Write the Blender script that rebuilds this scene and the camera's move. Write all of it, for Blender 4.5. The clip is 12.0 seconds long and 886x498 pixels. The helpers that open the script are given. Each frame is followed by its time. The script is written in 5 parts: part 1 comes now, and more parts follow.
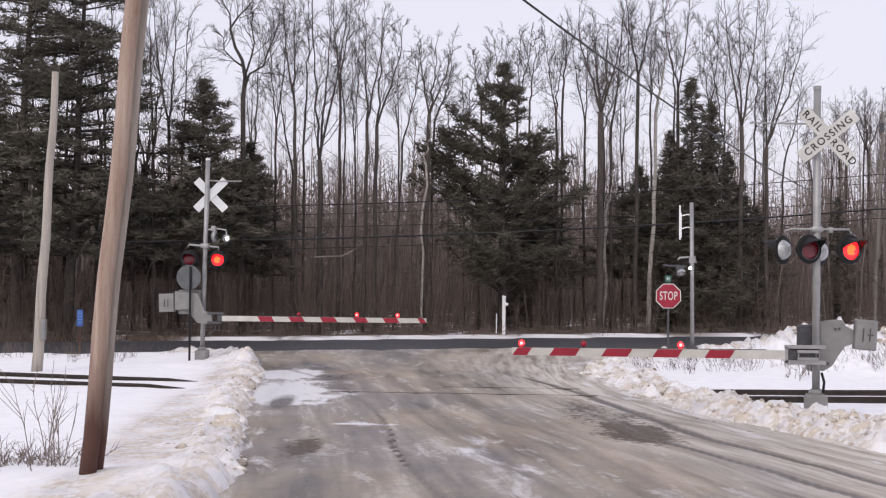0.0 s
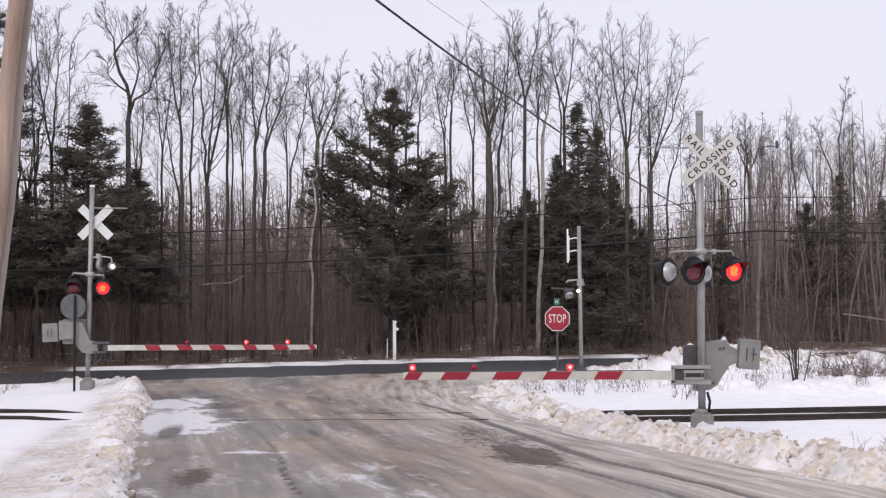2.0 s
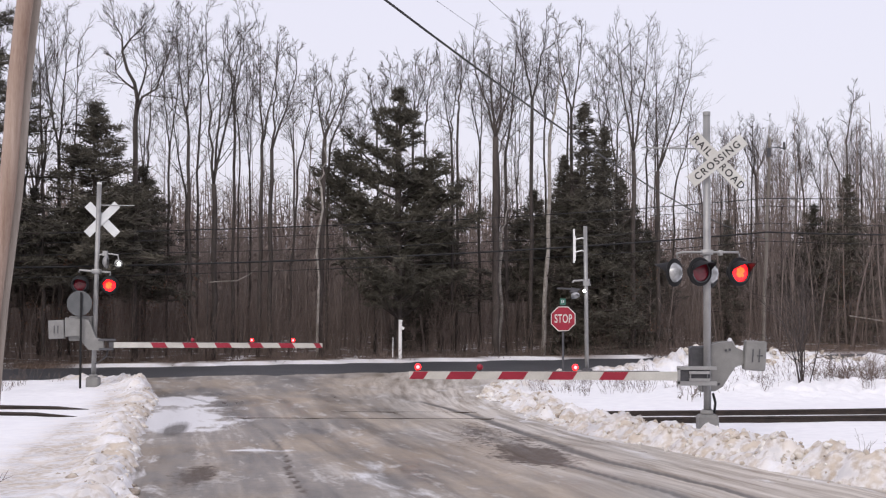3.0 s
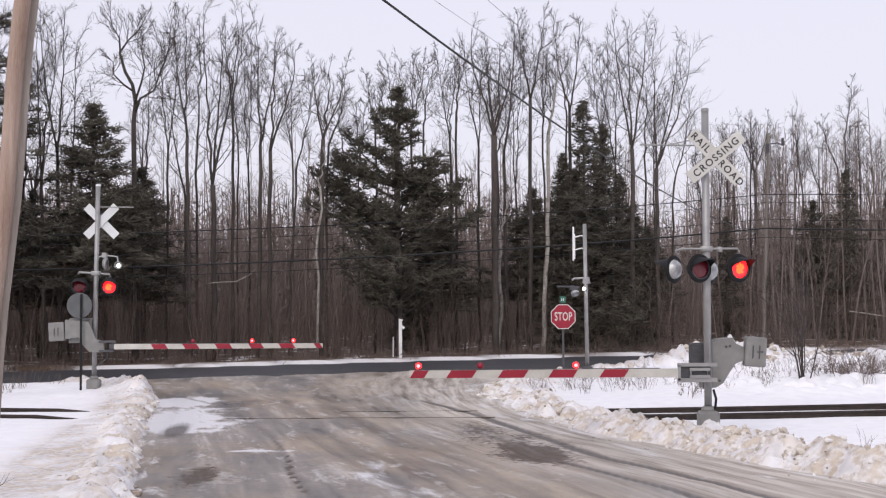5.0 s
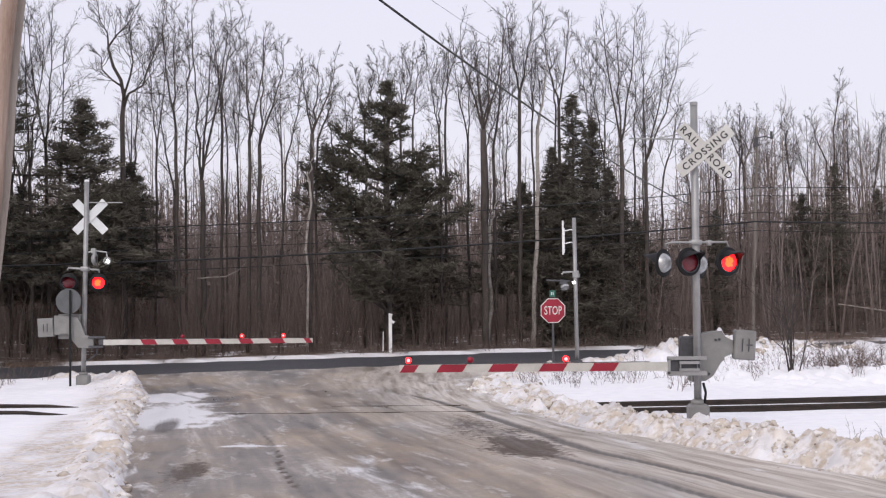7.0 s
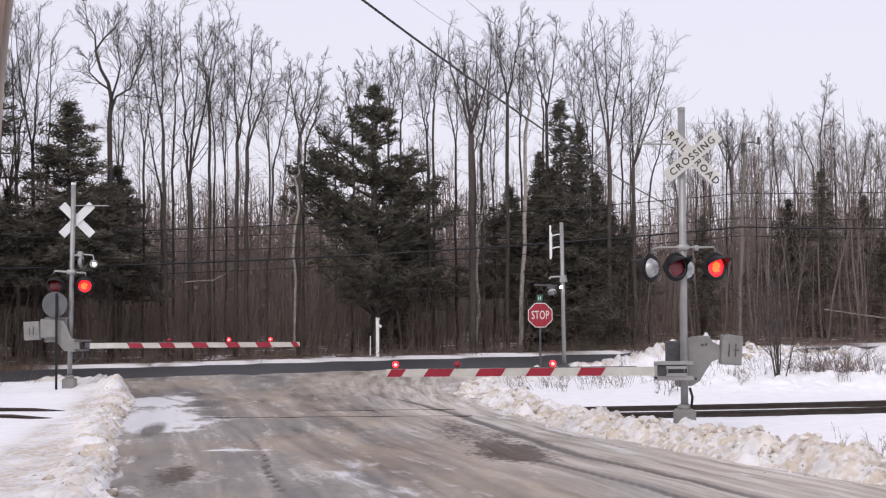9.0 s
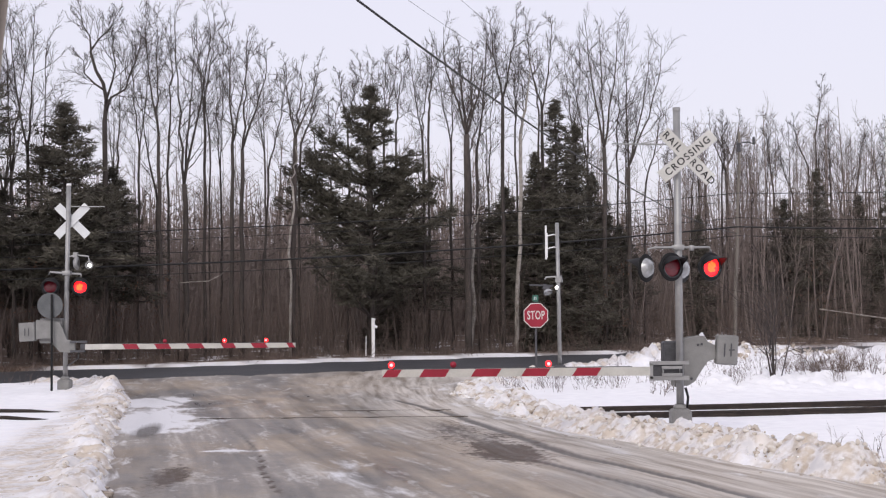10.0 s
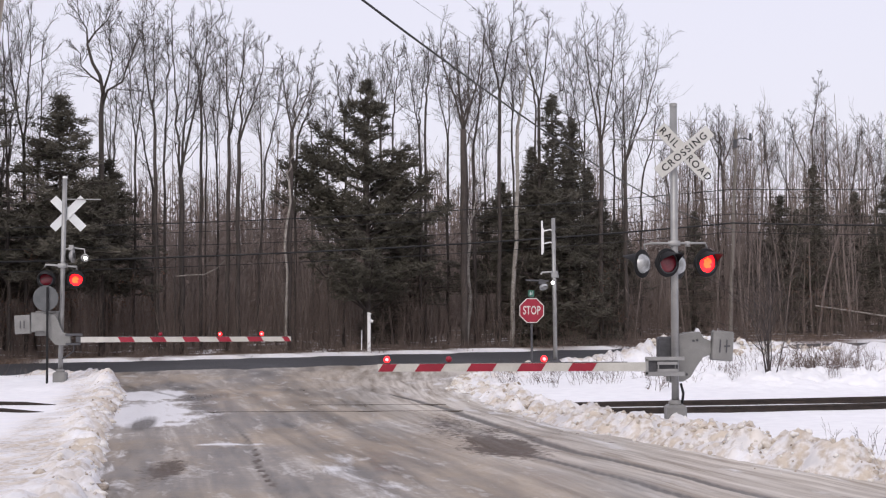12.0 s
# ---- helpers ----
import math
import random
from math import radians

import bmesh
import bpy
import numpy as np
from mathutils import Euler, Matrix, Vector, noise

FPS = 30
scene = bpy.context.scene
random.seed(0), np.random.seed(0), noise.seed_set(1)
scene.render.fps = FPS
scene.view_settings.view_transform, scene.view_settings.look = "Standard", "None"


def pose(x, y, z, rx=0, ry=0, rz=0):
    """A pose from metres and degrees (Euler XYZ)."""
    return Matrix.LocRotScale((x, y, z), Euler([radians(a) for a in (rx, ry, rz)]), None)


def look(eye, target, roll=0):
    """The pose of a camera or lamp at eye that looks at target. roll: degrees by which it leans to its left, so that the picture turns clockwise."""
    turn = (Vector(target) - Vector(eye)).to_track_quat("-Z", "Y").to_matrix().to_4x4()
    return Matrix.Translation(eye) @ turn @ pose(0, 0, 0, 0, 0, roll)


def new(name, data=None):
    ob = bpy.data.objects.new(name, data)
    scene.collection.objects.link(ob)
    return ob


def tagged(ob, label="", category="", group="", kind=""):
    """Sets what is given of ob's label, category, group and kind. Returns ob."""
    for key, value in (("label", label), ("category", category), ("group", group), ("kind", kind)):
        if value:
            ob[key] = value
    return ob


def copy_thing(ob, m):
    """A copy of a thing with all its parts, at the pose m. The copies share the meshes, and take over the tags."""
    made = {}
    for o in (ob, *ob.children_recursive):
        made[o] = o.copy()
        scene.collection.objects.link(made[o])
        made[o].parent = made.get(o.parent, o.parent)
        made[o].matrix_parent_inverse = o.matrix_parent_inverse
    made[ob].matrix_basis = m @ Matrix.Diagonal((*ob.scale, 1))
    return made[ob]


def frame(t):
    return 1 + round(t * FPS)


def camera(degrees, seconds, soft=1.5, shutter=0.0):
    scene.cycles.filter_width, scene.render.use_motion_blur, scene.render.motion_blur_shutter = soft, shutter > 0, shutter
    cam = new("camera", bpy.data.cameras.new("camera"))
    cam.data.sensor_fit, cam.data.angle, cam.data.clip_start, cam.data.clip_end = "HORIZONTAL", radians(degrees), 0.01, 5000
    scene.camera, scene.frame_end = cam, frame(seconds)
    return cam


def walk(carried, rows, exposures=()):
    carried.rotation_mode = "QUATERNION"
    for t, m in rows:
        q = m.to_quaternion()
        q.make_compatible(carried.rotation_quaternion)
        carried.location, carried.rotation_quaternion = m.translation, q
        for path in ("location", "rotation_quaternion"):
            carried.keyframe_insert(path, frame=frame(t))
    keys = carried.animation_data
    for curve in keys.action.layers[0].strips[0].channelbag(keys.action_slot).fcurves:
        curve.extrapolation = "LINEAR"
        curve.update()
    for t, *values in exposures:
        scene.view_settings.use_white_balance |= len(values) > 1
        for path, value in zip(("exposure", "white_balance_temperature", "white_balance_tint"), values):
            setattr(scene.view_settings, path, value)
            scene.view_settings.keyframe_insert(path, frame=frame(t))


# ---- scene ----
EYE = Vector((0.0, 0.0, 2.35))


def aim(yaw, pitch, roll):
    """The pose at the eye, turned by degrees to the left, up, and leaning to its left."""
    a, b = radians(yaw), radians(pitch)
    ahead = Vector((-math.sin(a) * math.cos(b), math.cos(a) * math.cos(b), math.sin(b)))
    return look(EYE, EYE + ahead, roll)


cam = camera(36.0, 12.0, soft=1.2)
TURNS = [
    (0.0, 4.580, 0.991, 0.516),
    (0.1, 3.464, 1.135, 0.635),
    (0.2, 2.414, 1.232, 0.732),
    (0.3, 1.491, 1.367, 0.682),
    (0.4, 0.632, 1.510, 0.954),
    (0.5, -0.052, 1.625, 0.864),
    (0.6, -0.442, 1.721, 0.239),
    (0.7, -0.413, 1.788, -0.127),
    (0.8, -0.228, 1.852, -0.336),
    (0.9, -0.053, 1.892, -0.251),
    (1.0, 0.039, 1.903, 0.038),
    (1.5, 0.000, 2.000, -0.200),
    (2.0, -0.045, 2.055, -0.205),
    (2.5, 0.092, 2.031, 0.304),
    (3.0, 0.218, 2.027, 0.168),
    (5.0, 0.194, 1.981, -0.332),
    (5.5, 0.062, 2.018, -0.470),
    (6.0, -0.088, 1.957, -0.287),
    (6.5, -0.196, 1.861, -0.504),
    (7.0, -0.239, 1.742, -0.543),
    (9.0, -0.766, 1.918, -0.376),
    (9.5, -0.867, 1.912, -0.496),
    (10.0, -0.952, 1.933, -0.479),
    (10.5, -0.915, 1.927, -0.430),
    (11.0, -0.960, 1.877, -0.482),
    (11.5, -0.990, 1.799, -0.446),
    (12.0, -1.112, 1.707, -0.187),
]
walk(cam, [(t, aim(*turn)) for t, *turn in TURNS])

# ---------------------------------------------------------------- light
world = bpy.data.worlds.new("overcast_sky")
scene.world = world
world.use_nodes = True
wn, wl = world.node_tree.nodes, world.node_tree.links
wn.clear()
w_out = wn.new("ShaderNodeOutputWorld")
w_sum = wn.new("ShaderNodeAddShader")
w_sky = wn.new("ShaderNodeTexSky")
w_sky.sky_type = "NISHITA"
w_sky.sun_disc = False
w_sky.sun_elevation, w_sky.sun_rotation = radians(35), radians(200)
w_sky.dust_density = 4.0
w_blue = wn.new("ShaderNodeBackground")
w_blue.inputs["Strength"].default_value = 0.03
w_cloud = wn.new("ShaderNodeBackground")
w_cloud.inputs["Color"].default_value = (0.778, 0.742, 0.84, 1)
w_cloud.inputs["Strength"].default_value = 0.965
wl.new(w_sky.outputs[0], w_blue.inputs["Color"])
wl.new(w_blue.outputs[0], w_sum.inputs[0])
wl.new(w_cloud.outputs[0], w_sum.inputs[1])
wl.new(w_sum.outputs[0], w_out.inputs["Surface"])

sun = new("sun", bpy.data.lights.new("sun", "SUN"))
sun.data.energy, sun.data.angle, sun.data.color = 1.0, radians(25), (1.0, 0.97, 0.94)
sun.matrix_world = look((-8, -22, 18), (0, 0, 0))
scene.view_settings.exposure = 0.0


# ---------------------------------------------------------------- materials
def material(name, low, high, scale=8.0, rough=(0.6, 0.8), metal=0.0, bump=0.2, grain=60.0, stretch=(1, 1, 1), vary=0.0, spec=0.4):
    """Two colours mixed by noise at two sizes, with a fine relief; vary: change from object to object."""
    m = bpy.data.materials.new(name)
    m.use_nodes = True
    n, l = m.node_tree.nodes, m.node_tree.links
    b = n["Principled BSDF"]
    tc, mp = n.new("ShaderNodeTexCoord"), n.new("ShaderNodeMapping")
    mp.inputs["Scale"].default_value = stretch
    l.new(tc.outputs["Object"], mp.inputs["Vector"])
    big, fine = n.new("ShaderNodeTexNoise"), n.new("ShaderNodeTexNoise")
    big.inputs["Scale"].default_value, fine.inputs["Scale"].default_value = scale, grain
    big.inputs["Detail"].default_value = fine.inputs["Detail"].default_value = 6
    l.new(mp.outputs[0], big.inputs["Vector"])
    l.new(mp.outputs[0], fine.inputs["Vector"])
    mixf = n.new("ShaderNodeMath")
    mixf.operation = "MULTIPLY_ADD"
    mixf.inputs[1].default_value = 0.35
    l.new(fine.outputs["Fac"], mixf.inputs[0])
    sub = n.new("ShaderNodeMath")
    sub.operation = "MULTIPLY"
    sub.inputs[1].default_value = 0.65
    l.new(big.outputs["Fac"], sub.inputs[0])
    l.new(sub.outputs[0], mixf.inputs[2])
    ramp = n.new("ShaderNodeValToRGB")
    ramp.color_ramp.elements[0].position, ramp.color_ramp.elements[1].position = 0.32, 0.68
    ramp.color_ramp.elements[0].color, ramp.color_ramp.elements[1].color = (*low, 1), (*high, 1)
    l.new(mixf.outputs[0], ramp.inputs[0])
    colour = ramp.outputs[0]
    if vary:
        info, hsv, rng = n.new("ShaderNodeObjectInfo"), n.new("ShaderNodeHueSaturation"), n.new("ShaderNodeMapRange")
        rng.inputs["To Min"].default_value, rng.inputs["To Max"].default_value = 1 - vary, 1 + vary
        l.new(info.outputs["Random"], rng.inputs["Value"])
        l.new(rng.outputs[0], hsv.inputs["Value"])
        l.new(colour, hsv.inputs["Color"])
        colour = hsv.outputs[0]
    l.new(colour, b.inputs["Base Color"])
    rr = n.new("ShaderNodeMapRange")
    rr.inputs["To Min"].default_value, rr.inputs["To Max"].default_value = rough
    l.new(big.outputs["Fac"], rr.inputs["Value"])
    l.new(rr.outputs[0], b.inputs["Roughness"])
    b.inputs["Metallic"].default_value = metal
    b.inputs["Specular IOR Level"].default_value = spec
    if bump:
        bp = n.new("ShaderNodeBump")
        bp.inputs["Strength"].default_value, bp.inputs["Distance"].default_value = bump, 0.02
        l.new(fine.outputs["Fac"], bp.inputs["Height"])
        l.new(bp.outputs[0], b.inputs["Normal"])
    return m


def glowing(name, colour, strength, base=(0.4, 0.02, 0.02)):
    m = material(name, base, base, rough=(0.2, 0.3), bump=0.0)
    b = m.node_tree.nodes["Principled BSDF"]
    b.inputs["Emission Color"].default_value = (*colour, 1)
    b.inputs["Emission Strength"].default_value = strength
    return m


galvanised = material("galvanised_steel", (0.25, 0.25, 0.25), (0.38, 0.38, 0.375), 5, (0.4, 0.6), 0.55, 0.08, 90)
grey_paint = material("grey_enamel", (0.165, 0.163, 0.158), (0.255, 0.253, 0.245), 4, (0.4, 0.6), 0.1, 0.06)
dark_steel = material("dark_steel", (0.05, 0.05, 0.055), (0.11, 0.11, 0.12), 7, (0.45, 0.65), 0.4, 0.1)
white_sign = material("white_sheeting", (0.47, 0.46, 0.43), (0.62, 0.615, 0.59), 3, (0.4, 0.55), 0, 0.03)
back_plate = material("sign_back", (0.52, 0.54, 0.55), (0.66, 0.68, 0.68), 3, (0.35, 0.5), 0.3, 0.04)
black_paint = material("black_paint", (0.006, 0.006, 0.007), (0.016, 0.016, 0.017), 6, (0.55, 0.7), 0, 0.05, spec=0.25)
sign_red = material("red_sheeting", (0.23, 0.010, 0.026), (0.32, 0.015, 0.038), 3, (0.4, 0.55), 0, 0.03)
band_white = material("arm_white", (0.40, 0.39, 0.36), (0.58, 0.57, 0.53), 3, (0.4, 0.55), 0, 0.04)
lens_dark = material("dark_red_lens", (0.09, 0.006, 0.012), (0.16, 0.012, 0.02), 30, (0.12, 0.2), 0, 0.2, 200, spec=0.6)
lens_lit = glowing("lit_red_lens", (1.0, 0.006, 0.010), 4.5)
lens_hot = glowing("lit_lens_core", (1.0, 0.085, 0.015), 3.2)
lens_white = glowing("arm_lamp_core", (1.0, 0.26, 0.28), 3.2)
lens_clear = material("grey_cast_metal", (0.30, 0.31, 0.32), (0.52, 0.53, 0.54), 20, (0.12, 0.25), 0.3, 0.2, 150, spec=0.7)
bulb_white = glowing("white_bulb", (1.0, 0.98, 0.95), 6.0, (0.8, 0.8, 0.8))
sign_back_dark = material("dull_sign_back", (0.085, 0.09, 0.094), (0.14, 0.145, 0.15), 4, (0.45, 0.6), 0.3, 0.04)
# the far woods are coloured paler to make up for light lost among them
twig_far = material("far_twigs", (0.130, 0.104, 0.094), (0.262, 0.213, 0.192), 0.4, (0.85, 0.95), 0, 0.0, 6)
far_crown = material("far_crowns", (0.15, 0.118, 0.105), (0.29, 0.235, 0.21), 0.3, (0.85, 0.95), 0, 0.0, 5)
sign_green = material("green_sheeting", (0.03, 0.11, 0.08), (0.05, 0.16, 0.12), 5, (0.4, 0.5), 0, 0.03)
bar_blue = material("faded_print", (0.13, 0.20, 0.40), (0.2, 0.28, 0.48), 5, (0.4, 0.5), 0, 0.03)
sign_blue = material("blue_sheeting", (0.03, 0.09, 0.30), (0.05, 0.13, 0.40), 5, (0.4, 0.5), 0, 0.03)
white_paint = material("white_paint", (0.70, 0.70, 0.70), (0.82, 0.82, 0.82), 5, (0.5, 0.6), 0, 0.04)
grey_wood = material("grey_pole", (0.26, 0.23, 0.20), (0.45, 0.41, 0.36), 2.5, (0.75, 0.9), 0, 0.5, 30, (6, 6, 0.35))
far_wood = material("greyed_pole", (0.13, 0.115, 0.10), (0.25, 0.225, 0.20), 2.5, (0.75, 0.9), 0, 0.4, 30, (6, 6, 0.35))
rust_leaf = material("withered_leaves", (0.10, 0.050, 0.032), (0.21, 0.118, 0.075), 3, (0.7, 0.85), 0, 0.0, 20)
tar_wood = material("creosote_wood", (0.045, 0.022, 0.016), (0.13, 0.065, 0.045), 3, (0.6, 0.8), 0, 0.5, 30, (6, 6, 0.6))
rail_steel = material("rusty_rail", (0.022, 0.018, 0.016), (0.06, 0.045, 0.038), 6, (0.5, 0.7), 0.4, 0.2)
gap_dark = material("flangeway_gap_dark", (0.05, 0.042, 0.036), (0.11, 0.09, 0.075), 3, (0.6, 0.8), 0, 0.4, 25, (0.4, 4, 4))
cable = material("cable_sheath", (0.012, 0.012, 0.014), (0.03, 0.03, 0.03), 6, (0.5, 0.7), 0, 0.0)
bark_dark = material("dark_bark", (0.034, 0.028, 0.025), (0.092, 0.076, 0.069), 3, (0.8, 0.95), 0, 0.4, 25, (3, 3, 0.8), 0.25)
bark_pale = material("pale_birch_bark", (0.16, 0.14, 0.12), (0.42, 0.39, 0.36), 2, (0.6, 0.8), 0, 0.3, 20, (2, 2, 3))
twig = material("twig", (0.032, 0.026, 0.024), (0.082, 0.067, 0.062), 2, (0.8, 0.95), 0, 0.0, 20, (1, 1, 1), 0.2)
brush_mat = material("brown_brush", (0.085, 0.064, 0.055), (0.205, 0.157, 0.135), 1.2, (0.8, 0.95), 0, 0.0, 12)
needles = material("pine_needles", (0.062, 0.057, 0.045), (0.135, 0.123, 0.094), 1.5, (0.6, 0.8), 0, 0.0, 14, (1, 1, 1), 0.2)
needles_far = material("spruce_needles", (0.056, 0.051, 0.041), (0.124, 0.112, 0.087), 1.5, (0.6, 0.8), 0, 0.0, 14, (1, 1, 1), 0.2)


def stained_pole(name, low, high, top):
    """Weathered wood whose foot is soaked dark with creosote up to about top metres."""
    m = material(name, low, high, 2.5, (0.75, 0.9), 0, 0.5, 30, (6, 6, 0.35))
    n, l = m.node_tree.nodes, m.node_tree.links
    b = n["Principled BSDF"]
    old = b.inputs["Base Color"].links[0].from_socket
    tc, xyz, blot = n.new("ShaderNodeTexCoord"), n.new("ShaderNodeSeparateXYZ"), n.new("ShaderNodeTexNoise")
    mp = n.new("ShaderNodeMapping")
    mp.inputs["Scale"].default_value = (9, 9, 0.8)
    l.new(tc.outputs["Object"], xyz.inputs[0])
    l.new(tc.outputs["Object"], mp.inputs[0])
    l.new(mp.outputs[0], blot.inputs["Vector"])
    blot.inputs["Scale"].default_value = 1.0
    level = n.new("ShaderNodeMath")
    level.operation = "MULTIPLY_ADD"
    level.inputs[1].default_value = -1.1
    l.new(blot.outputs["Fac"], level.inputs[0])
    l.new(xyz.outputs["Z"], level.inputs[2])
    soak = n.new("ShaderNodeMapRange")
    soak.inputs["From Min"].default_value, soak.inputs["From Max"].default_value = top - 1.0, top
    soak.inputs["To Min"].default_value, soak.inputs["To Max"].default_value = 1.0, 0.0
    l.new(level.outputs[0], soak.inputs["Value"])
    tint = n.new("ShaderNodeMix")
    tint.data_type = "RGBA"
    l.new(soak.outputs[0], tint.inputs[0])
    l.new(old, tint.inputs[6])
    tint.inputs[7].default_value = (0.085, 0.040, 0.030, 1)
    l.new(tint.outputs[2], b.inputs["Base Color"])
    return m


pole_soaked = stained_pole("creosoted_pole", (0.24, 0.155, 0.115), (0.46, 0.36, 0.30), 1.1)
grey_soaked = stained_pole("creosoted_grey_pole", (0.27, 0.23, 0.195), (0.45, 0.40, 0.35), 0.9)


# ---------------------------------------------------------------- mesh tools
class Mesh:
    """Gathers corners and faces, and links them as one object."""

    def __init__(self):
        self.v, self.f = [], []

    def add(self, verts, faces):
        k = len(self.v)
        self.v.extend(verts)
        self.f.extend([tuple(i + k for i in q) for q in faces])
        return self

    def box(self, size, at=(0, 0, 0), turn=(0, 0, 0), chamfer=0.0):
        """A block with its upright and level edges cut off by chamfer."""
        m = pose(*at, *turn)
        c = max(chamfer, min(size) * 0.06)
        bm = bmesh.new()
        bmesh.ops.create_cube(bm, size=1)
        bmesh.ops.scale(bm, vec=size, verts=bm.verts)
        bmesh.ops.bevel(bm, geom=bm.edges[:], offset=c, segments=1, affect="EDGES")
        self.add([tuple(m @ q.co) for q in bm.verts], [[q.index for q in p.verts] for p in bm.faces])
        bm.free()
        return self

    def tube(self, points, radii, sides=8, caps=True, closed_tip=False):
        """A pipe through the points with a radius at each."""
        pts = [Vector(p) for p in points]
        if not hasattr(radii, "__len__"):
            radii = [radii] * len(pts)
        k, n = len(self.v), len(pts)
        ref = None
        for i, p in enumerate(pts):
            d = (pts[min(i + 1, n - 1)] - pts[max(i - 1, 0)]).normalized()
            if ref is None:
                ref = d.cross(Vector((0, 0, 1)) if abs(d.z) < 0.9 else Vector((1, 0, 0))).normalized()
            a = (ref - d * ref.dot(d)).normalized()
            b = d.cross(a)
            ref = a
            for s in range(sides):
                w = 2 * math.pi * s / sides
                self.v.append(tuple(p + (a * math.cos(w) + b * math.sin(w)) * radii[i]))
        for i in range(n - 1):
            for s in range(sides):
                t = (s + 1) % sides
                self.f.append((k + i * sides + s, k + i * sides + t, k + (i + 1) * sides + t, k + (i + 1) * sides + s))
        if caps:
            self.f.append(tuple(k + s for s in reversed(range(sides))))
            self.f.append(tuple(k + (n - 1) * sides + s for s in range(sides)))
        return self

    def prism(self, outline, thick, m=Matrix()):
        """A plate: an outline in x and z, thick along y, moved by m."""
        n = len(outline)
        verts = [m @ Vector((x, -thick / 2, z)) for x, z in outline] + [m @ Vector((x, thick / 2, z)) for x, z in outline]
        faces = [tuple(range(n)), tuple(reversed(range(n, 2 * n)))]
        faces += [(i, i + n, (i + 1) % n + n, (i + 1) % n) for i in range(n)]
        return self.add([tuple(q) for q in verts], faces)

    def lathe(self, profile, m=Matrix(), sides=24, arc=(0, 360)):
        """Turns a profile of (radius, along) about its own y axis; an arc under 360 leaves it open."""
        full = arc[1] - arc[0] >= 360
        steps = sides if full else sides + 1
        k, n = len(self.v), len(profile)
        for s in range(steps):
            w = radians(arc[0] + (arc[1] - arc[0]) * s / sides)
            for r, y in profile:
                self.v.append(tuple(m @ Vector((r * math.cos(w), y, r * math.sin(w)))))
        for s in range(sides):
            a, b = k + s * n, k + ((s + 1) % steps) * n
            for i in range(n - 1):
                self.f.append((a + i, a + i + 1, b + i + 1, b + i))
        return self

    def data(self, name, mat, smooth=False):
        me = bpy.data.meshes.new(name)
        me.from_pydata(self.v, [], self.f)
        me.materials.append(mat)
        if smooth:
            me.polygons.foreach_set("use_smooth", [True] * len(me.polygons))
        me.update()
        return me


def part(name, mesh, mat, parent, label="", smooth=False):
    ob = new(name, mesh.data(name, mat, smooth))
    ob.parent = parent
    return tagged(ob, label)


def thing(name, label, category, at=(0, 0, 0), turn=0.0, group="", tilt=(0, 0)):
    ob = new(name)
    ob.matrix_world = pose(*at, tilt[0], tilt[1], turn)
    return tagged(ob, label, category, group)


def lettering(text, size, mat, parent, m, name="lettering"):
    cu = bpy.data.curves.new(name, "FONT")
    cu.body, cu.size, cu.align_x, cu.align_y, cu.extrude, cu.offset = text, size, "CENTER", "CENTER", 0.002, size * 0.012
    cu.space_character = 1.08 if text == "STOP" else 1.24
    tmp = bpy.data.objects.new("tmp_text", cu)
    me = bpy.data.meshes.new_from_object(tmp)
    bpy.data.objects.remove(tmp)
    me.materials.clear()
    me.materials.append(mat)
    ob = new(name, me)
    ob.parent = parent
    ob.matrix_local = m @ pose(0, 0, 0, 90, 0, 0)
    return ob


# ---------------------------------------------------------------- ground
rng_np = np.random.RandomState(7)
LATTICE = rng_np.rand(256, 256)


def lumps(x, y, size):
    """Smooth noise in 0..1 with lumps of that size in metres."""
    u, v = np.asarray(x, float) / size + 71.3, np.asarray(y, float) / size + 37.7
    i, j = np.floor(u).astype(int), np.floor(v).astype(int)
    a, b = u - i, v - j
    a, b = a * a * (3 - 2 * a), b * b * (3 - 2 * b)
    g = lambda p, q: LATTICE[p % 256, q % 256]
    return (g(i, j) * (1 - a) + g(i + 1, j) * a) * (1 - b) + (g(i, j + 1) * (1 - a) + g(i + 1, j + 1) * a) * b


def fbm(x, y, size, octaves=4):
    total, amp, s = 0.0, 0.5, size
    for k in range(octaves):
        total = total + amp * (lumps(x + 13 * k, y - 9 * k, s) - 0.5)
        amp, s = amp * 0.55, s * 0.48
    return total * 2


def chunks(x, y, size):
    """Broken clods: each cell of a jittered grid has a domed top of its own height, -0.3..0.5."""
    u, v = np.asarray(x, float) / size + 0.35 * fbm(x, y, size * 1.6, 2), np.asarray(y, float) / size
    i0, j0 = np.floor(u).astype(int), np.floor(v).astype(int)
    best = np.full(np.shape(u), -0.3)
    for di in (-1, 0, 1):
        for dj in (-1, 0, 1):
            i, j = i0 + di, j0 + dj
            cx, cy = i + LATTICE[i % 256, j % 256], j + LATTICE[(i + 91) % 256, (j + 17) % 256]
            r = 0.45 + 0.5 * LATTICE[(i + 33) % 256, (j + 77) % 256]
            d2 = ((u - cx) ** 2 + (v - cy) ** 2) / r ** 2
            best = np.maximum(best, r * np.sqrt(np.clip(1 - d2, 0, 1)) * 0.9 - 0.3)
    return best


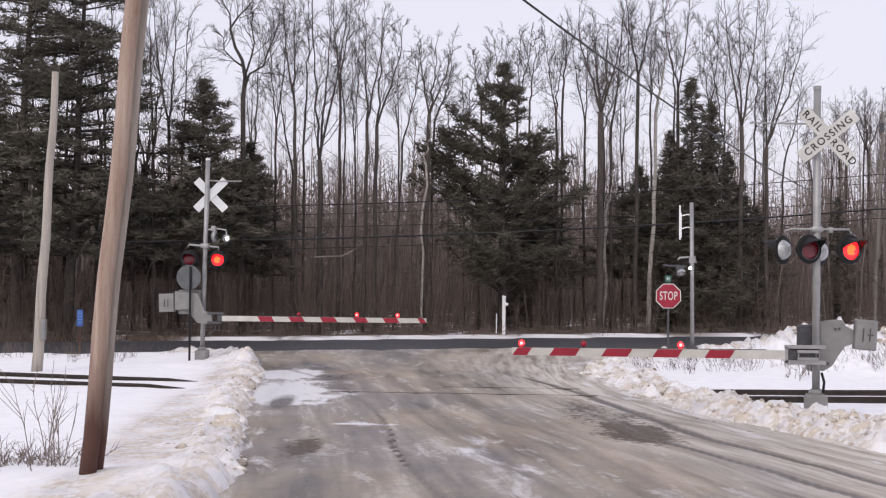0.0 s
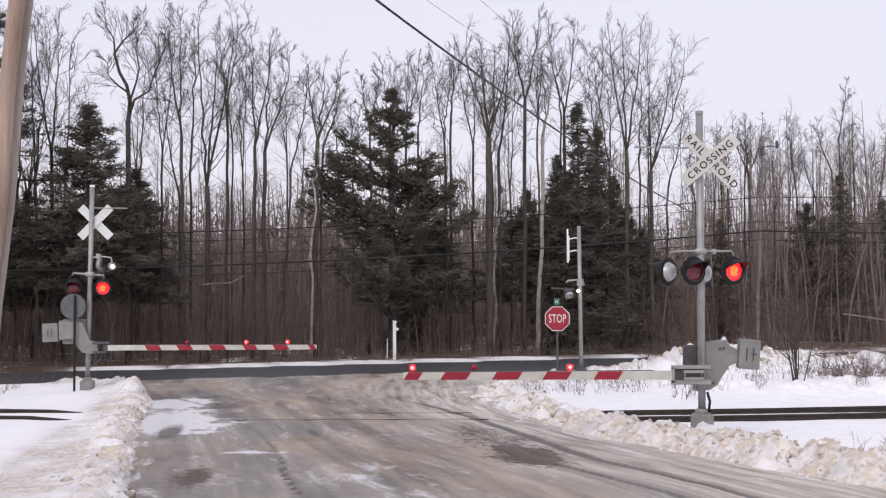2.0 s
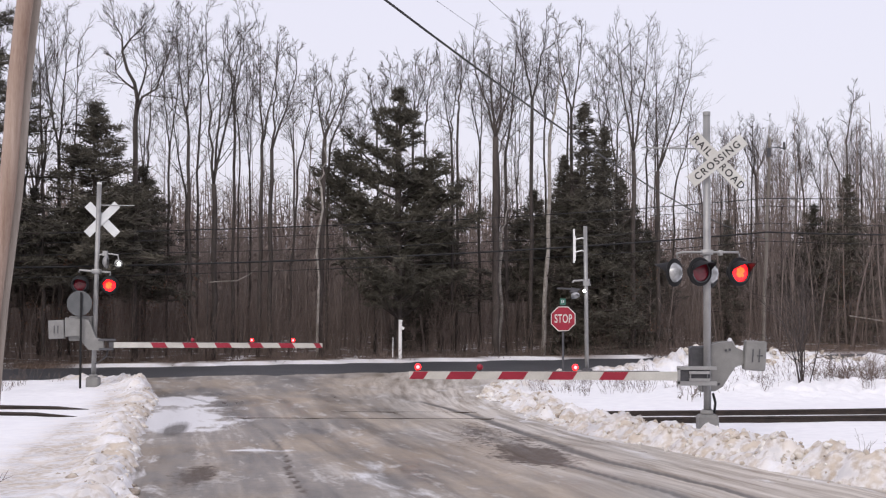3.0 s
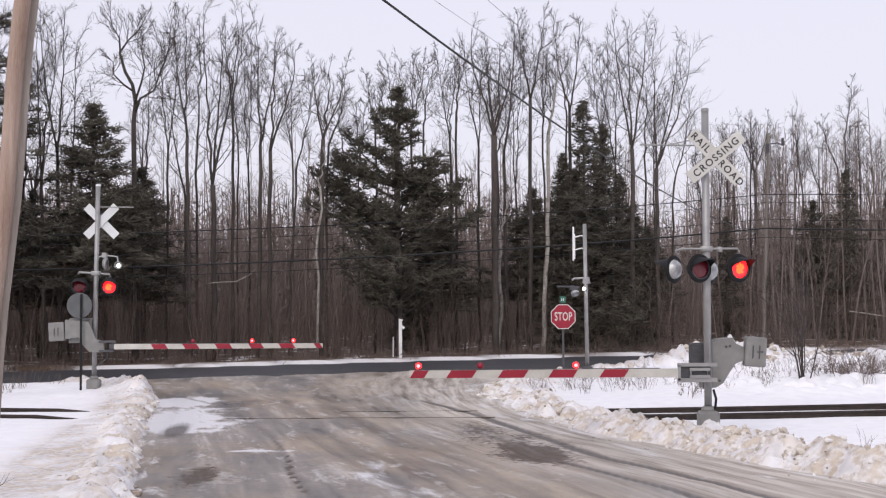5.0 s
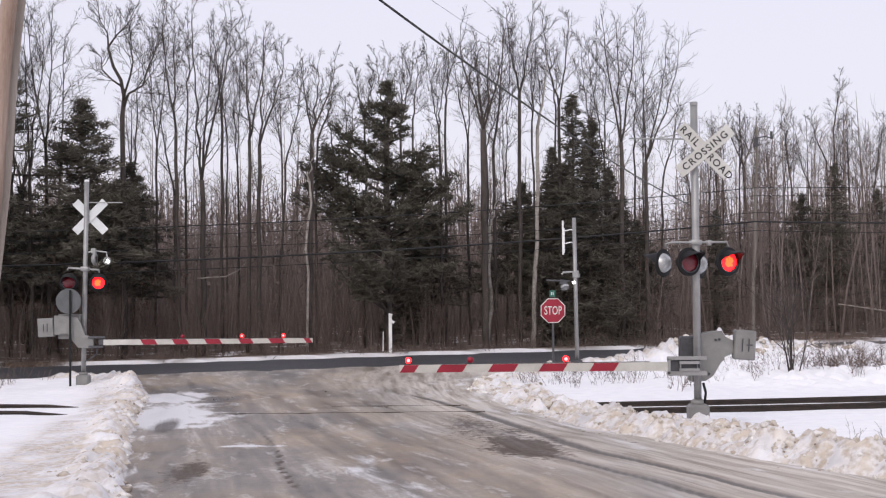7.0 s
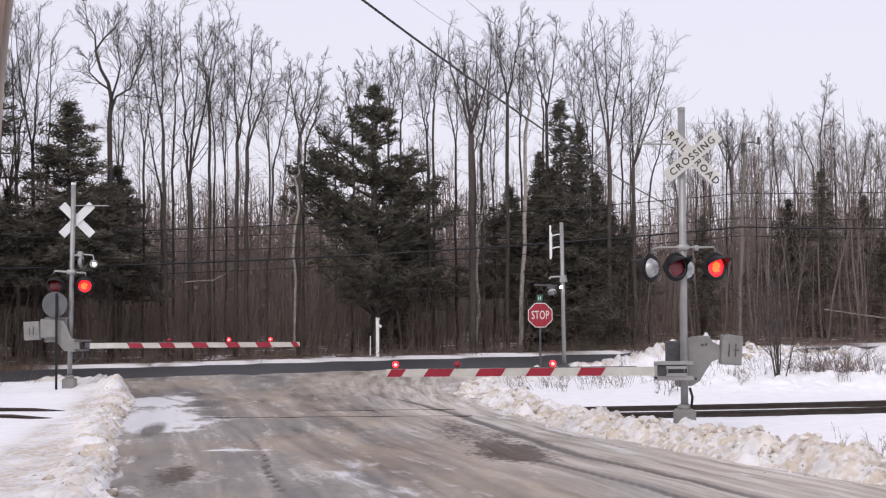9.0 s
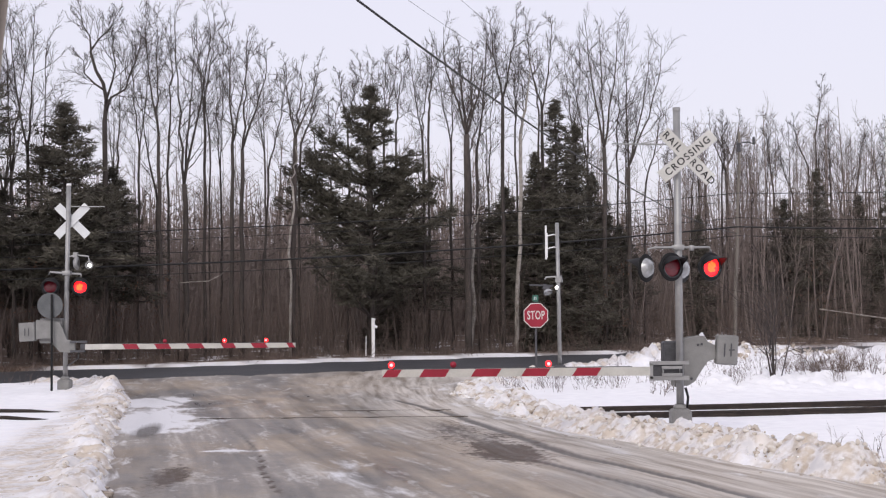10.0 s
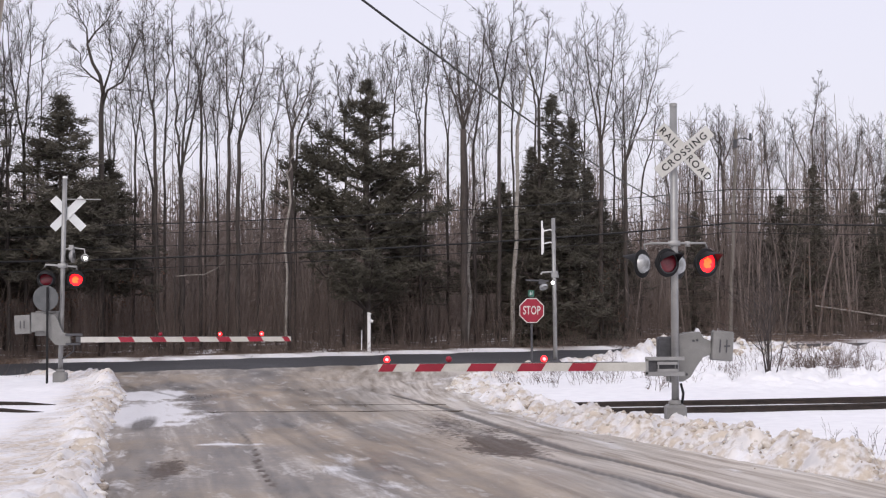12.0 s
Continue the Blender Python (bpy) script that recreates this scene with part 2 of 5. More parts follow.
LEFT_EDGE = ([-40, 0, 16.1, 18.2, 20.9, 24.5, 28.0, 30.8, 33.9, 36.0, 38.5, 41.0], [-1.0, -2.2, -3.65, -4.14, -4.7, -5.45, -6.0, -6.5, -7.4, -8.3, -12.0, -40.0])
RIGHT_EDGE = ([-40, 0, 16.5, 17.4, 18.9, 21.4, 23.7, 25.9, 30.0, 32.6, 36.7, 40.6, 46.0], [16.0, 11.0, 5.5, 4.85, 4.1, 3.25, 2.2, 1.55, 0.95, 0.6, 1.1, 2.4, 9.0])


def road_depth(x, y):
    """How far inside the side road a place is, in metres; less than 0 outside."""
    xl, xr = np.interp(y, *LEFT_EDGE), np.interp(y, *RIGHT_EDGE)
    return np.where(y < 46, np.minimum(x - xl, xr - x), -5.0)


MAIN_SLOPE = 0.4526


def main_off(x, y):
    """Metres across the main road: 0 at its far edge, less than 0 on the road, more beyond."""
    return (y - 50.3 - MAIN_SLOPE * x) / math.hypot(1, MAIN_SLOPE)


MAIN_WIDTH = 7.6


def smooth(a, b, v):
    t = np.clip((v - a) / (b - a), 0, 1)
    return t * t * (3 - 2 * t)


def rail_rise(x):
    return 0.085 * np.clip(np.abs(x) / 9.0, 0, 1.6) ** 2


def snow_height(x, y):
    d = road_depth(x, y)
    off = main_off(x, y)
    near_side = -(off + MAIN_WIDTH)
    right = x > (np.interp(y, *LEFT_EDGE) + np.interp(y, *RIGHT_EDGE)) / 2
    base = np.where(right, -0.06, 0.03) + 0.12 * fbm(x, y, 6.0, 3) + 0.02 * fbm(x, y, 0.9, 3)
    base = base + 0.15 * np.exp(-(np.hypot(x + 4.9, y - 14.5) / 1.1) ** 2)
    # the track bed lies low
    bed = np.exp(-((y - 27.2) / 2.0) ** 2)
    base = base * (1 - bed) + bed * (rail_rise(x) - np.where(x < -3, 0.055, 0.10) + 0.02 * fbm(x, y, 0.8, 2))
    # banks that the plough left along the side road
    lump = np.clip(0.5 + 1.1 * fbm(x, y, 1.1, 4), 0, 1.2)
    clods = 0.28 * chunks(x, y, 0.60) + 0.28 * chunks(x + 5, y, 0.33) + 0.15 * chunks(x, y + 9, 0.19) + 0.10 * fbm(x, y, 0.22, 3)
    out = -d
    bank_r = (np.exp(-((out - 0.95) / 0.55) ** 2) * (0.03 + 0.17 * lump) + np.exp(-((out - 0.85) / 0.60) ** 4) * (clods + 0.02)) * np.where(y < 29, 1, np.exp(-((y - 29) / 2.0) ** 2))
    bank_l = np.exp(-((out - 0.5) / 0.7) ** 2) * (0.03 + 0.09 * lump) + np.exp(-((out - 0.25) / 0.45) ** 4) * clods * 0.6
    bank_l = bank_l + 0.17 * np.exp(-(np.hypot(x + 7.9, y - 33.6) / 1.6) ** 2) * (0.3 + lump + 0.8 * clods)
    bank_l = bank_l + 0.25 * smooth(1.5, 5, out) * smooth(20, 15, y)
    corner = np.exp(-((out - 0.9) / 0.8) ** 2) * (0.03 + 0.10 * lump + 0.8 * clods) * smooth(30, 34, y)
    z = base + np.where(right, bank_r + corner, bank_l)
    # bank along the near side of the main road, higher towards the right
    tall = np.where(right, 0.07 + 0.17 * smooth(6, 11, x), 0.07)
    z = z + tall * np.exp(-((near_side - 1.3) / 1.0) ** 2) * (0.7 + 0.8 * lump + 0.8 * clods)
    z = z + np.where(right, smooth(4, 9, x) * smooth(30.5, 33.5, y) * (0.08 + 0.14 * lump + 0.8 * clods), 0)
    # far verge, and the woods behind it
    verge = 0.04 + 0.04 * np.exp(-((off - 0.8) / 0.7) ** 2) * (0.55 + lump)
    woods = 0.05 + 0.25 * fbm(x, y, 9, 3) + 0.004 * np.clip(off, 0, 400)
    z = np.where(off > 0, verge * (1 - smooth(1.5, 4, off)) + woods * smooth(1.5, 4, off), z)
    ragged = 0.22 * fbm(x, y, 0.5, 4) + 0.12 * fbm(x, y, 2.2, 2)
    cut = np.maximum(smooth(-0.25, 0.22, d + ragged), smooth(-0.3, 0.25, np.minimum(near_side * -1, -off) + ragged * 0.6))
    return z * (1 - cut) - 0.22 * cut


def spread(lo, hi, step, reach):
    """Places along one axis: even steps in the middle, then wider and wider ones out to reach."""
    mid = list(np.arange(lo, hi + step / 2, step))
    a, b, s = [], [], step
    p, q = lo, hi
    while q < reach or p > -reach:
        s *= 1.13
        p, q = p - s, q + s
        a.append(p)
        b.append(q)
    return np.array(sorted(a) + mid + b)


def sheet(name, gx, gy, height, mat, keep=None, masks=None):
    xx, yy = np.meshgrid(gx, gy)
    zz = height(xx, yy)
    nx, ny = len(gx), len(gy)
    co = np.stack([xx.ravel(), yy.ravel(), zz.ravel()], 1)
    idx = np.arange(nx * ny).reshape(ny, nx)
    quads = np.stack([idx[:-1, :-1], idx[:-1, 1:], idx[1:, 1:], idx[1:, :-1]], -1).reshape(-1, 4)
    if keep is not None:
        ok = keep(xx, yy).ravel()
        quads = quads[ok[quads].all(1)]
        used = np.unique(quads)
        back = np.zeros(nx * ny, int)
        back[used] = np.arange(len(used))
        co, quads = co[used], back[quads]
    me = bpy.data.meshes.new(name)
    me.vertices.add(len(co))
    me.vertices.foreach_set("co", co.ravel())
    me.loops.add(quads.size)
    me.loops.foreach_set("vertex_index", quads.ravel())
    me.polygons.add(len(quads))
    me.polygons.foreach_set("loop_start", np.arange(0, quads.size, 4))
    me.polygons.foreach_set("use_smooth", np.ones(len(quads), bool))
    me.update(calc_edges=True)
    for key, fn in (masks or {}).items():
        at = me.attributes.new(key, "FLOAT", "POINT")
        at.data.foreach_set("value", np.asarray(fn(co[:, 0], co[:, 1]), float))
    me.materials.append(mat)
    return new(name, me)


def shader(name):
    m = bpy.data.materials.new(name)
    m.use_nodes = True
    n, l = m.node_tree.nodes, m.node_tree.links

    def node(kind, **values):
        q = n.new(kind)
        for key, value in values.items():
            q.inputs[key.replace("_", " ")].default_value = value
        return q

    return m, n, l, node, n["Principled BSDF"]


def ramp_of(n, l, source, stops):
    r = n.new("ShaderNodeValToRGB")
    while len(r.color_ramp.elements) < len(stops):
        r.color_ramp.elements.new(0.5)
    for e, (p, c) in zip(r.color_ramp.elements, stops):
        e.position, e.color = p, (*c, 1) if len(c) == 3 else c
    l.new(source, r.inputs[0])
    return r.outputs[0]


def blend(n, l, fac, a, b):
    q = n.new("ShaderNodeMix")
    q.data_type = "RGBA"
    l.new(fac, q.inputs[0])
    for socket, value in ((q.inputs[6], a), (q.inputs[7], b)):
        if isinstance(value, tuple):
            socket.default_value = (*value, 1)
        else:
            l.new(value, socket)
    return q.outputs[2]


def maths(n, l, op, a, b):
    q = n.new("ShaderNodeMath")
    q.operation = op
    q.use_clamp = op != "SUBTRACT"
    for socket, value in ((q.inputs[0], a), (q.inputs[1], b)):
        if isinstance(value, (int, float)):
            socket.default_value = value
        else:
            l.new(value, socket)
    return q.outputs[0]


def snow_material():
    m, n, l, node, b = shader("snow")
    pos = n.new("ShaderNodeTexCoord").outputs["Object"]

    def noise_of(scale, detail=6):
        q = node("ShaderNodeTexNoise", Scale=scale, Detail=detail)
        l.new(pos, q.inputs["Vector"])
        return q.outputs["Fac"]

    fine, mid, big = noise_of(11), noise_of(3.4), noise_of(0.7)
    dirt, litter = n.new("ShaderNodeAttribute"), n.new("ShaderNodeAttribute")
    dirt.attribute_name, litter.attribute_name = "dirt", "litter"
    clean = ramp_of(n, l, mid, [(0.3, (0.80, 0.80, 0.83)), (0.7, (0.88, 0.88, 0.90))])
    soil = ramp_of(n, l, mid, [(0.33, (0.12, 0.092, 0.068)), (0.46, (0.36, 0.295, 0.23)), (0.62, (0.58, 0.51, 0.43))])
    spots = ramp_of(n, l, maths(n, l, "ADD", maths(n, l, "MULTIPLY", fine, 0.35), maths(n, l, "MULTIPLY", mid, 0.65)), [(0.45, (0, 0, 0)), (0.56, (1, 1, 1))])
    amount = maths(n, l, "MULTIPLY", dirt.outputs["Fac"], maths(n, l, "ADD", maths(n, l, "MULTIPLY", spots, 0.62), 0.38))
    col = blend(n, l, amount, clean, soil)
    leaves = ramp_of(n, l, fine, [(0.3, (0.065, 0.045, 0.034)), (0.55, (0.13, 0.088, 0.062)), (0.75, (0.22, 0.155, 0.11))])
    patch = ramp_of(n, l, big, [(0.55, (0, 0, 0)), (0.64, (1, 1, 1))])
    floor = blend(n, l, patch, leaves, (0.62, 0.61, 0.62))
    col = blend(n, l, litter.outputs["Fac"], col, floor)
    l.new(col, b.inputs["Base Color"])
    b.inputs["Roughness"].default_value = 0.75
    b.inputs["Specular IOR Level"].default_value = 0.25
    bp = node("ShaderNodeBump", Strength=0.38, Distance=0.04)
    l.new(maths(n, l, "ADD", maths(n, l, "MULTIPLY", fine, 0.6), maths(n, l, "MULTIPLY", mid, 0.4)), bp.inputs["Height"])
    l.new(bp.outputs[0], b.inputs["Normal"])
    return m


def dirt_mask(x, y):
    d, off = road_depth(x, y), main_off(x, y)
    right = x > -1.5
    side = np.where(right, np.exp(-np.clip(-d - 1.2, 0, None) / 0.35), np.maximum(np.exp(-np.clip(-d - 0.45, 0, None) / 0.35), 0.85 * np.exp(-np.clip(-d - 1.1 - 0.6 * smooth(28, 18, y), 0, None) / 0.25)))
    a = side * np.where(y < 44, 1, 0)
    b = 0.45 * np.exp(-np.clip(np.abs(off + MAIN_WIDTH / 2) - MAIN_WIDTH / 2, 0, None) / 1.2)
    return np.clip(np.maximum(a, b) * (0.85 + 1.2 * fbm(x, y, 0.8, 4)), 0, 1)


def litter_mask(x, y):
    off = main_off(x, y) + 1.2 * fbm(x, y, 3, 3)
    return smooth(0.5, 1.2, off)


GX, GY = spread(-9.0, 11.5, 0.07, 1500), spread(14.8, 41.0, 0.084, 1500)
ground = sheet("ground", GX, GY, snow_height, snow_material(), None, {"dirt": dirt_mask, "litter": litter_mask})
tagged(ground, "snow-covered ground with dirty ploughed banks beside the road", "ground", "", "structure")


def side_road_material():
    m, n, l, node, b = shader("icy_gravel_road")
    pos = n.new("ShaderNodeTexCoord").outputs["Object"]
    lane, xyz, lanes = n.new("ShaderNodeAttribute"), n.new("ShaderNodeSeparateXYZ"), n.new("ShaderNodeCombineXYZ")
    lane.attribute_name = "across"
    l.new(pos, xyz.inputs[0])
    l.new(lane.outputs["Fac"], lanes.inputs[0])
    l.new(xyz.outputs["Y"], lanes.inputs[1])

    def noise_of(scale, stretch=(1, 1, 1), source=pos, detail=8, dist=0.0):
        mp = node("ShaderNodeMapping")
        mp.inputs["Scale"].default_value = stretch
        l.new(source, mp.inputs["Vector"])
        q = node("ShaderNodeTexNoise", Scale=scale, Detail=detail, Distortion=dist, Roughness=0.62)
        l.new(mp.outputs[0], q.inputs["Vector"])
        return q.outputs["Fac"]

    wide = noise_of(1.0, (1.3, 0.12, 1), lanes.outputs[0], 6, 0.2)
    thin = noise_of(1.0, (5.5, 0.30, 1), lanes.outputs[0], 9, 0.3)
    patchy = noise_of(0.55, (1, 0.5, 1), pos, 8, 0.8)
    fine = noise_of(9, (1, 0.6, 1), pos, 12)
    streak = maths(n, l, "ADD", maths(n, l, "ADD", maths(n, l, "MULTIPLY", wide, 0.42), maths(n, l, "MULTIPLY", thin, 0.20)), maths(n, l, "ADD", maths(n, l, "MULTIPLY", patchy, 0.24), maths(n, l, "MULTIPLY", fine, 0.14)))
    ice = noise_of(1.0, (2.8, 0.7, 1), lanes.outputs[0], 12, 0.5)
    brown = noise_of(0.30, (1, 0.6, 1), pos, 5)
    body = ramp_of(n, l, streak, [(0.41, (0.085, 0.078, 0.073)), (0.465, (0.175, 0.158, 0.143)), (0.525, (0.27, 0.242, 0.215)), (0.59, (0.46, 0.43, 0.40))])
    tan = ramp_of(n, l, streak, [(0.41, (0.135, 0.104, 0.074)), (0.60, (0.44, 0.365, 0.285))])
    col = blend(n, l, ramp_of(n, l, maths(n, l, "ADD", brown, maths(n, l, "MULTIPLY", lane.outputs["Fac"], 0.018)), [(0.49, (0, 0, 0)), (0.62, (0.95, 0.95, 0.95))]), body, tan)
    white = ramp_of(n, l, maths(n, l, "ADD", maths(n, l, "MULTIPLY", ice, 0.8), maths(n, l, "MULTIPLY", fine, 0.2)), [(0.555, (0, 0, 0)), (0.63, (0.65, 0.65, 0.65))])
    frost = n.new("ShaderNodeAttribute")
    frost.attribute_name = "frost"
    patch = ramp_of(n, l, maths(n, l, "ADD", maths(n, l, "MULTIPLY", frost.outputs["Fac"], 0.5), maths(n, l, "MULTIPLY", ice, 0.9)), [(0.64, (0, 0, 0)), (0.82, (0.92, 0.92, 0.92))])
    slush = ramp_of(n, l, maths(n, l, "MULTIPLY", lane.outputs["Fac"], 0.125), [(0.52, (0, 0, 0)), (0.86, (0.85, 0.85, 0.85))])
    col = blend(n, l, slush, col, ramp_of(n, l, thin, [(0.38, (0.26, 0.22, 0.175)), (0.6, (0.60, 0.56, 0.51))]))
    col = blend(n, l, white, col, (0.52, 0.50, 0.48))
    col = blend(n, l, patch, col, (0.70, 0.70, 0.72))
    groove = n.new("ShaderNodeAttribute")
    groove.attribute_name = "groove"
    track = ramp_of(n, l, maths(n, l, "ADD", maths(n, l, "MULTIPLY", groove.outputs["Fac"], 0.6), maths(n, l, "MULTIPLY", thin, 0.5)), [(0.42, (0, 0, 0)), (0.72, (0.92, 0.92, 0.92))])
    col = blend(n, l, track, col, (0.095, 0.085, 0.077))
    mud = n.new("ShaderNodeAttribute")
    mud.attribute_name = "mud"
    wet = ramp_of(n, l, maths(n, l, "ADD", maths(n, l, "MULTIPLY", mud.outputs["Fac"], 0.5), maths(n, l, "MULTIPLY", fine, 0.75)), [(0.50, (0, 0, 0)), (0.66, (0.96, 0.96, 0.96))])
    col = blend(n, l, wet, col, (0.070, 0.047, 0.031))
    l.new(col, b.inputs["Base Color"])
    rough = node("ShaderNodeMapRange", From_Min=0.38, From_Max=0.62, To_Min=0.26, To_Max=0.72)
    l.new(streak, rough.inputs["Value"])
    l.new(rough.outputs[0], b.inputs["Roughness"])
    b.inputs["Specular IOR Level"].default_value = 0.4
    bp = node("ShaderNodeBump", Strength=0.5, Distance=0.03)
    l.new(maths(n, l, "ADD", maths(n, l, "MULTIPLY", fine, 0.5), maths(n, l, "MULTIPLY", ice, 0.5)), bp.inputs["Height"])
    l.new(bp.outputs[0], b.inputs["Normal"])
    return m


def road_height(x, y):
    hole = lambda hx, hy, r, dp: -dp * np.exp(-(np.hypot(x - hx, (y - hy) * 0.6) / r) ** 2)
    across = x + 0.16 * (y - 20)
    rut = -0.012 * np.cos(across * 2 * math.pi / 1.75) * smooth(-4, -2, across)
    bed = 1 - np.exp(-((y - 27.3) / 1.3) ** 4)
    return bed * (0.02 * fbm(x, y, 2.5, 3) + 0.010 * fbm(x, y, 0.5, 3) + rut) - 0.004 + hole(-3.37, 18.2, 0.3, 0.05) + hole(1.3, 20.7, 0.5, 0.07) + hole(-2.05, 18.6, 0.15, 0.03) - 0.022 * groove_mask(x, y)


def frost_mask(x, y):
    wob = 0.9 * fbm(x, y, 1.4, 4)
    bump = lambda cx, cy, rx, ry: np.exp(-np.clip(np.hypot((x - cx) / rx, (y - cy) / ry) + wob, 0, None) ** 3)
    edge = np.where(x > -1, 0.40, 0.45) * np.exp(-np.clip(road_depth(x, y) + 0.3 * wob, 0, None) / np.where(x > -1, 0.9, 0.3))
    e = 0.9 * np.exp(-(np.hypot((x + 2.9) / 0.8, (y - 21.0 + 0.2 * wob) / 0.15) ** 2))
    g = 0.45 * np.exp(-((x + 0.20 * (y - 18) + 0.9) / 0.5) ** 2) * smooth(24, 18, y)
    return np.clip(np.maximum.reduce([bump(-5.0, 26.5, 1.0, 3.6), bump(-6.0, 31.0, 0.9, 1.7), e, edge, g]), 0, 1)


def along(x, y, line, wide):
    """Nearness, 0 to 1, to a wheel track given as places (y, x)."""
    ys, xs = zip(*line)
    inside = smooth(ys[0] - 0.8, ys[0] + 0.8, y) * smooth(ys[-1] + 0.8, ys[-1] - 0.8, y)
    return inside * np.exp(-((x - np.interp(y, ys, xs) + 0.10 * fbm(x, y, 2.0, 3)) / wide) ** 2)


def groove_mask(x, y):
    """Wet dark wheel tracks worn into the slush, and the puddle in the frosted patch."""
    a = along(x, y, ((14.0, 4.7), (16.1, 3.78), (19.9, 2.28), (22.5, 1.64), (27.3, 0.5), (31, -0.6)), 0.13)
    b = along(x, y, ((13.0, 3.9), (16.6, 2.75), (18.2, 2.15), (21.5, 0.9)), 0.10)
    c = 0.6 * along(x, y, ((13.0, -0.9), (16.6, -1.7), (22.5, -2.85), (29.5, -4.75), (33.5, -6.8)), 0.12)
    d = 0.45 * along(x, y, ((13.0, 0.6), (18.5, -0.9), (23.5, -2.0), (30.0, -3.4), (36.0, -6.0)), 0.16)
    e = 0.45 * along(x, y, ((14.0, 1.5), (20.0, 0.2), (26.0, -0.9), (33.0, -2.0)), 0.2)
    pool = 1.1 * np.exp(-(np.hypot((x + 4.85 + 0.10 * (y - 24.2)) / 0.26, (y - 24.2) / 1.5) ** 2))
    return np.clip(np.maximum.reduce([a, b, c, d, e, pool]), 0, 1)


def across(x, y):
    """The lane of a place, 0 to 8 from edge to edge; the edges are evened out so that wheel tracks run in easy curves."""
    even = lambda edge: sum(np.interp(np.minimum(y + k, 37.0), *edge) for k in (-5, -3, -1, 1, 3, 5)) / 6
    xl, xr = even(LEFT_EDGE), even(RIGHT_EDGE)
    return np.clip((x - xl) / (xr - xl), -0.4, 1.4) * 8.0


def mud_mask(x, y):
    slit = along(x, y, ((16.4, -1.72), (17.6, -1.95), (20.2, -2.35)), 0.04)
    x, y = x + 0.32 * fbm(x, y, 0.8, 4), y + 1.2 * fbm(x + 31, y, 1.2, 4)
    a = np.exp(-(np.hypot((x + 3.37) / 0.26, (y - 18.2) / 1.25) ** 2))
    c = 1.0 * np.exp(-(np.hypot((x - 1.25) / 0.6, (y - 20.9) / 1.9) ** 2))
    e = 0.55 * np.exp(-(np.hypot((x - 0.6) / 0.55, (y - 23.6) / 2.2) ** 2))
    return np.clip(np.maximum.reduce([a, c, e, 0.9 * slit]), 0, 1)


side_road = sheet("road_side", np.arange(-14, 16, 0.09), np.concatenate([np.arange(-40, 12, 1.0), np.arange(12, 44, 0.11)]), road_height, side_road_material(),
                  lambda x, y: (road_depth(x, y) > -0.45) & (main_off(x, y) < -MAIN_WIDTH + 1.2 + 0.6 * lumps(x, y, 2.0)), {"frost": frost_mask, "mud": mud_mask, "groove": groove_mask, "across": across})
tagged(side_road, "icy slush-streaked side road with muddy ruts", "road", "", "structure")

asphalt = material("wet_asphalt", (0.026, 0.027, 0.030), (0.055, 0.055, 0.060), 0.8, (0.45, 0.7), 0, 0.3, 40, (1, 1, 1))
run = np.concatenate([-np.geomspace(400, 26, 20), np.arange(-25, 40, 0.8), np.geomspace(41, 400, 20)])
me = Mesh()
ua = Vector((1, MAIN_SLOPE, 0)).normalized()
un = Vector((-ua.y, ua.x, 0))
for s in run:
    for k in range(9):
        w = -MAIN_WIDTH - 0.5 + (MAIN_WIDTH + 1.0) * k / 8
        p = Vector((0, 50.3, 0)) + ua * float(s) + un * w
        me.v.append((p.x, p.y, -0.03 + 0.012 * math.sin(k * math.pi / 8)))
nr = len(run)
me.f = [(i * 9 + k, (i + 1) * 9 + k, (i + 1) * 9 + k + 1, i * 9 + k + 1) for i in range(nr - 1) for k in range(8)]
main_road = new("road_main", me.data("road_main", asphalt))
tagged(main_road, "dark wet asphalt main road between snow verges", "road", "", "structure")

# ---------------------------------------------------------------- railway
track = thing("railway_track", "rusty steel railway track half buried in snow", "railway track")
for ry, sunk in ((26.55, 0.045), (28.05, 0.045)):
    m = Mesh()
    prof = [(-0.075, -0.17), (0.075, -0.17), (0.07, -0.145), (0.012, -0.125), (0.012, -0.045), (0.036, -0.035), (0.036, 0.0), (-0.036, 0.0), (-0.036, -0.035), (-0.012, -0.045), (-0.012, -0.125), (-0.07, -0.145)]
    xs = [-400, -120, -60, -30] + list(np.arange(-20, 21, 1.0)) + [30, 60, 120, 400]
    for x in xs:
        hid = float(smooth(5.4, 4.4, np.array(abs(x + 2.2))))
        z = (float(rail_rise(np.array(min(max(x, -13), 13)))) + 0.022) * (1 - hid) - sunk * hid
        m.v.extend([(x, ry + a, z + b) for a, b in prof])
    n = len(prof)
    m.f = [(i * n + k, i * n + (k + 1) % n, (i + 1) * n + (k + 1) % n, (i + 1) * n + k) for i in range(len(xs) - 1) for k in range(n)]
    part("rail", m, rail_steel, track)
# dark strips stand for the shaded gaps along the rails, sunk under the road
for xa, xb, ry, wide in ((-4.3, 0.9, 26.55, 0.045), (-2.2, 0.6, 28.05, 0.022)):
    m = Mesh().box((xb - xa, wide, 0.06), ((xa + xb) / 2, ry, -0.0275))
    part("flangeway", m, gap_dark, track, "thin dark strip for the shaded gap beside the rail")

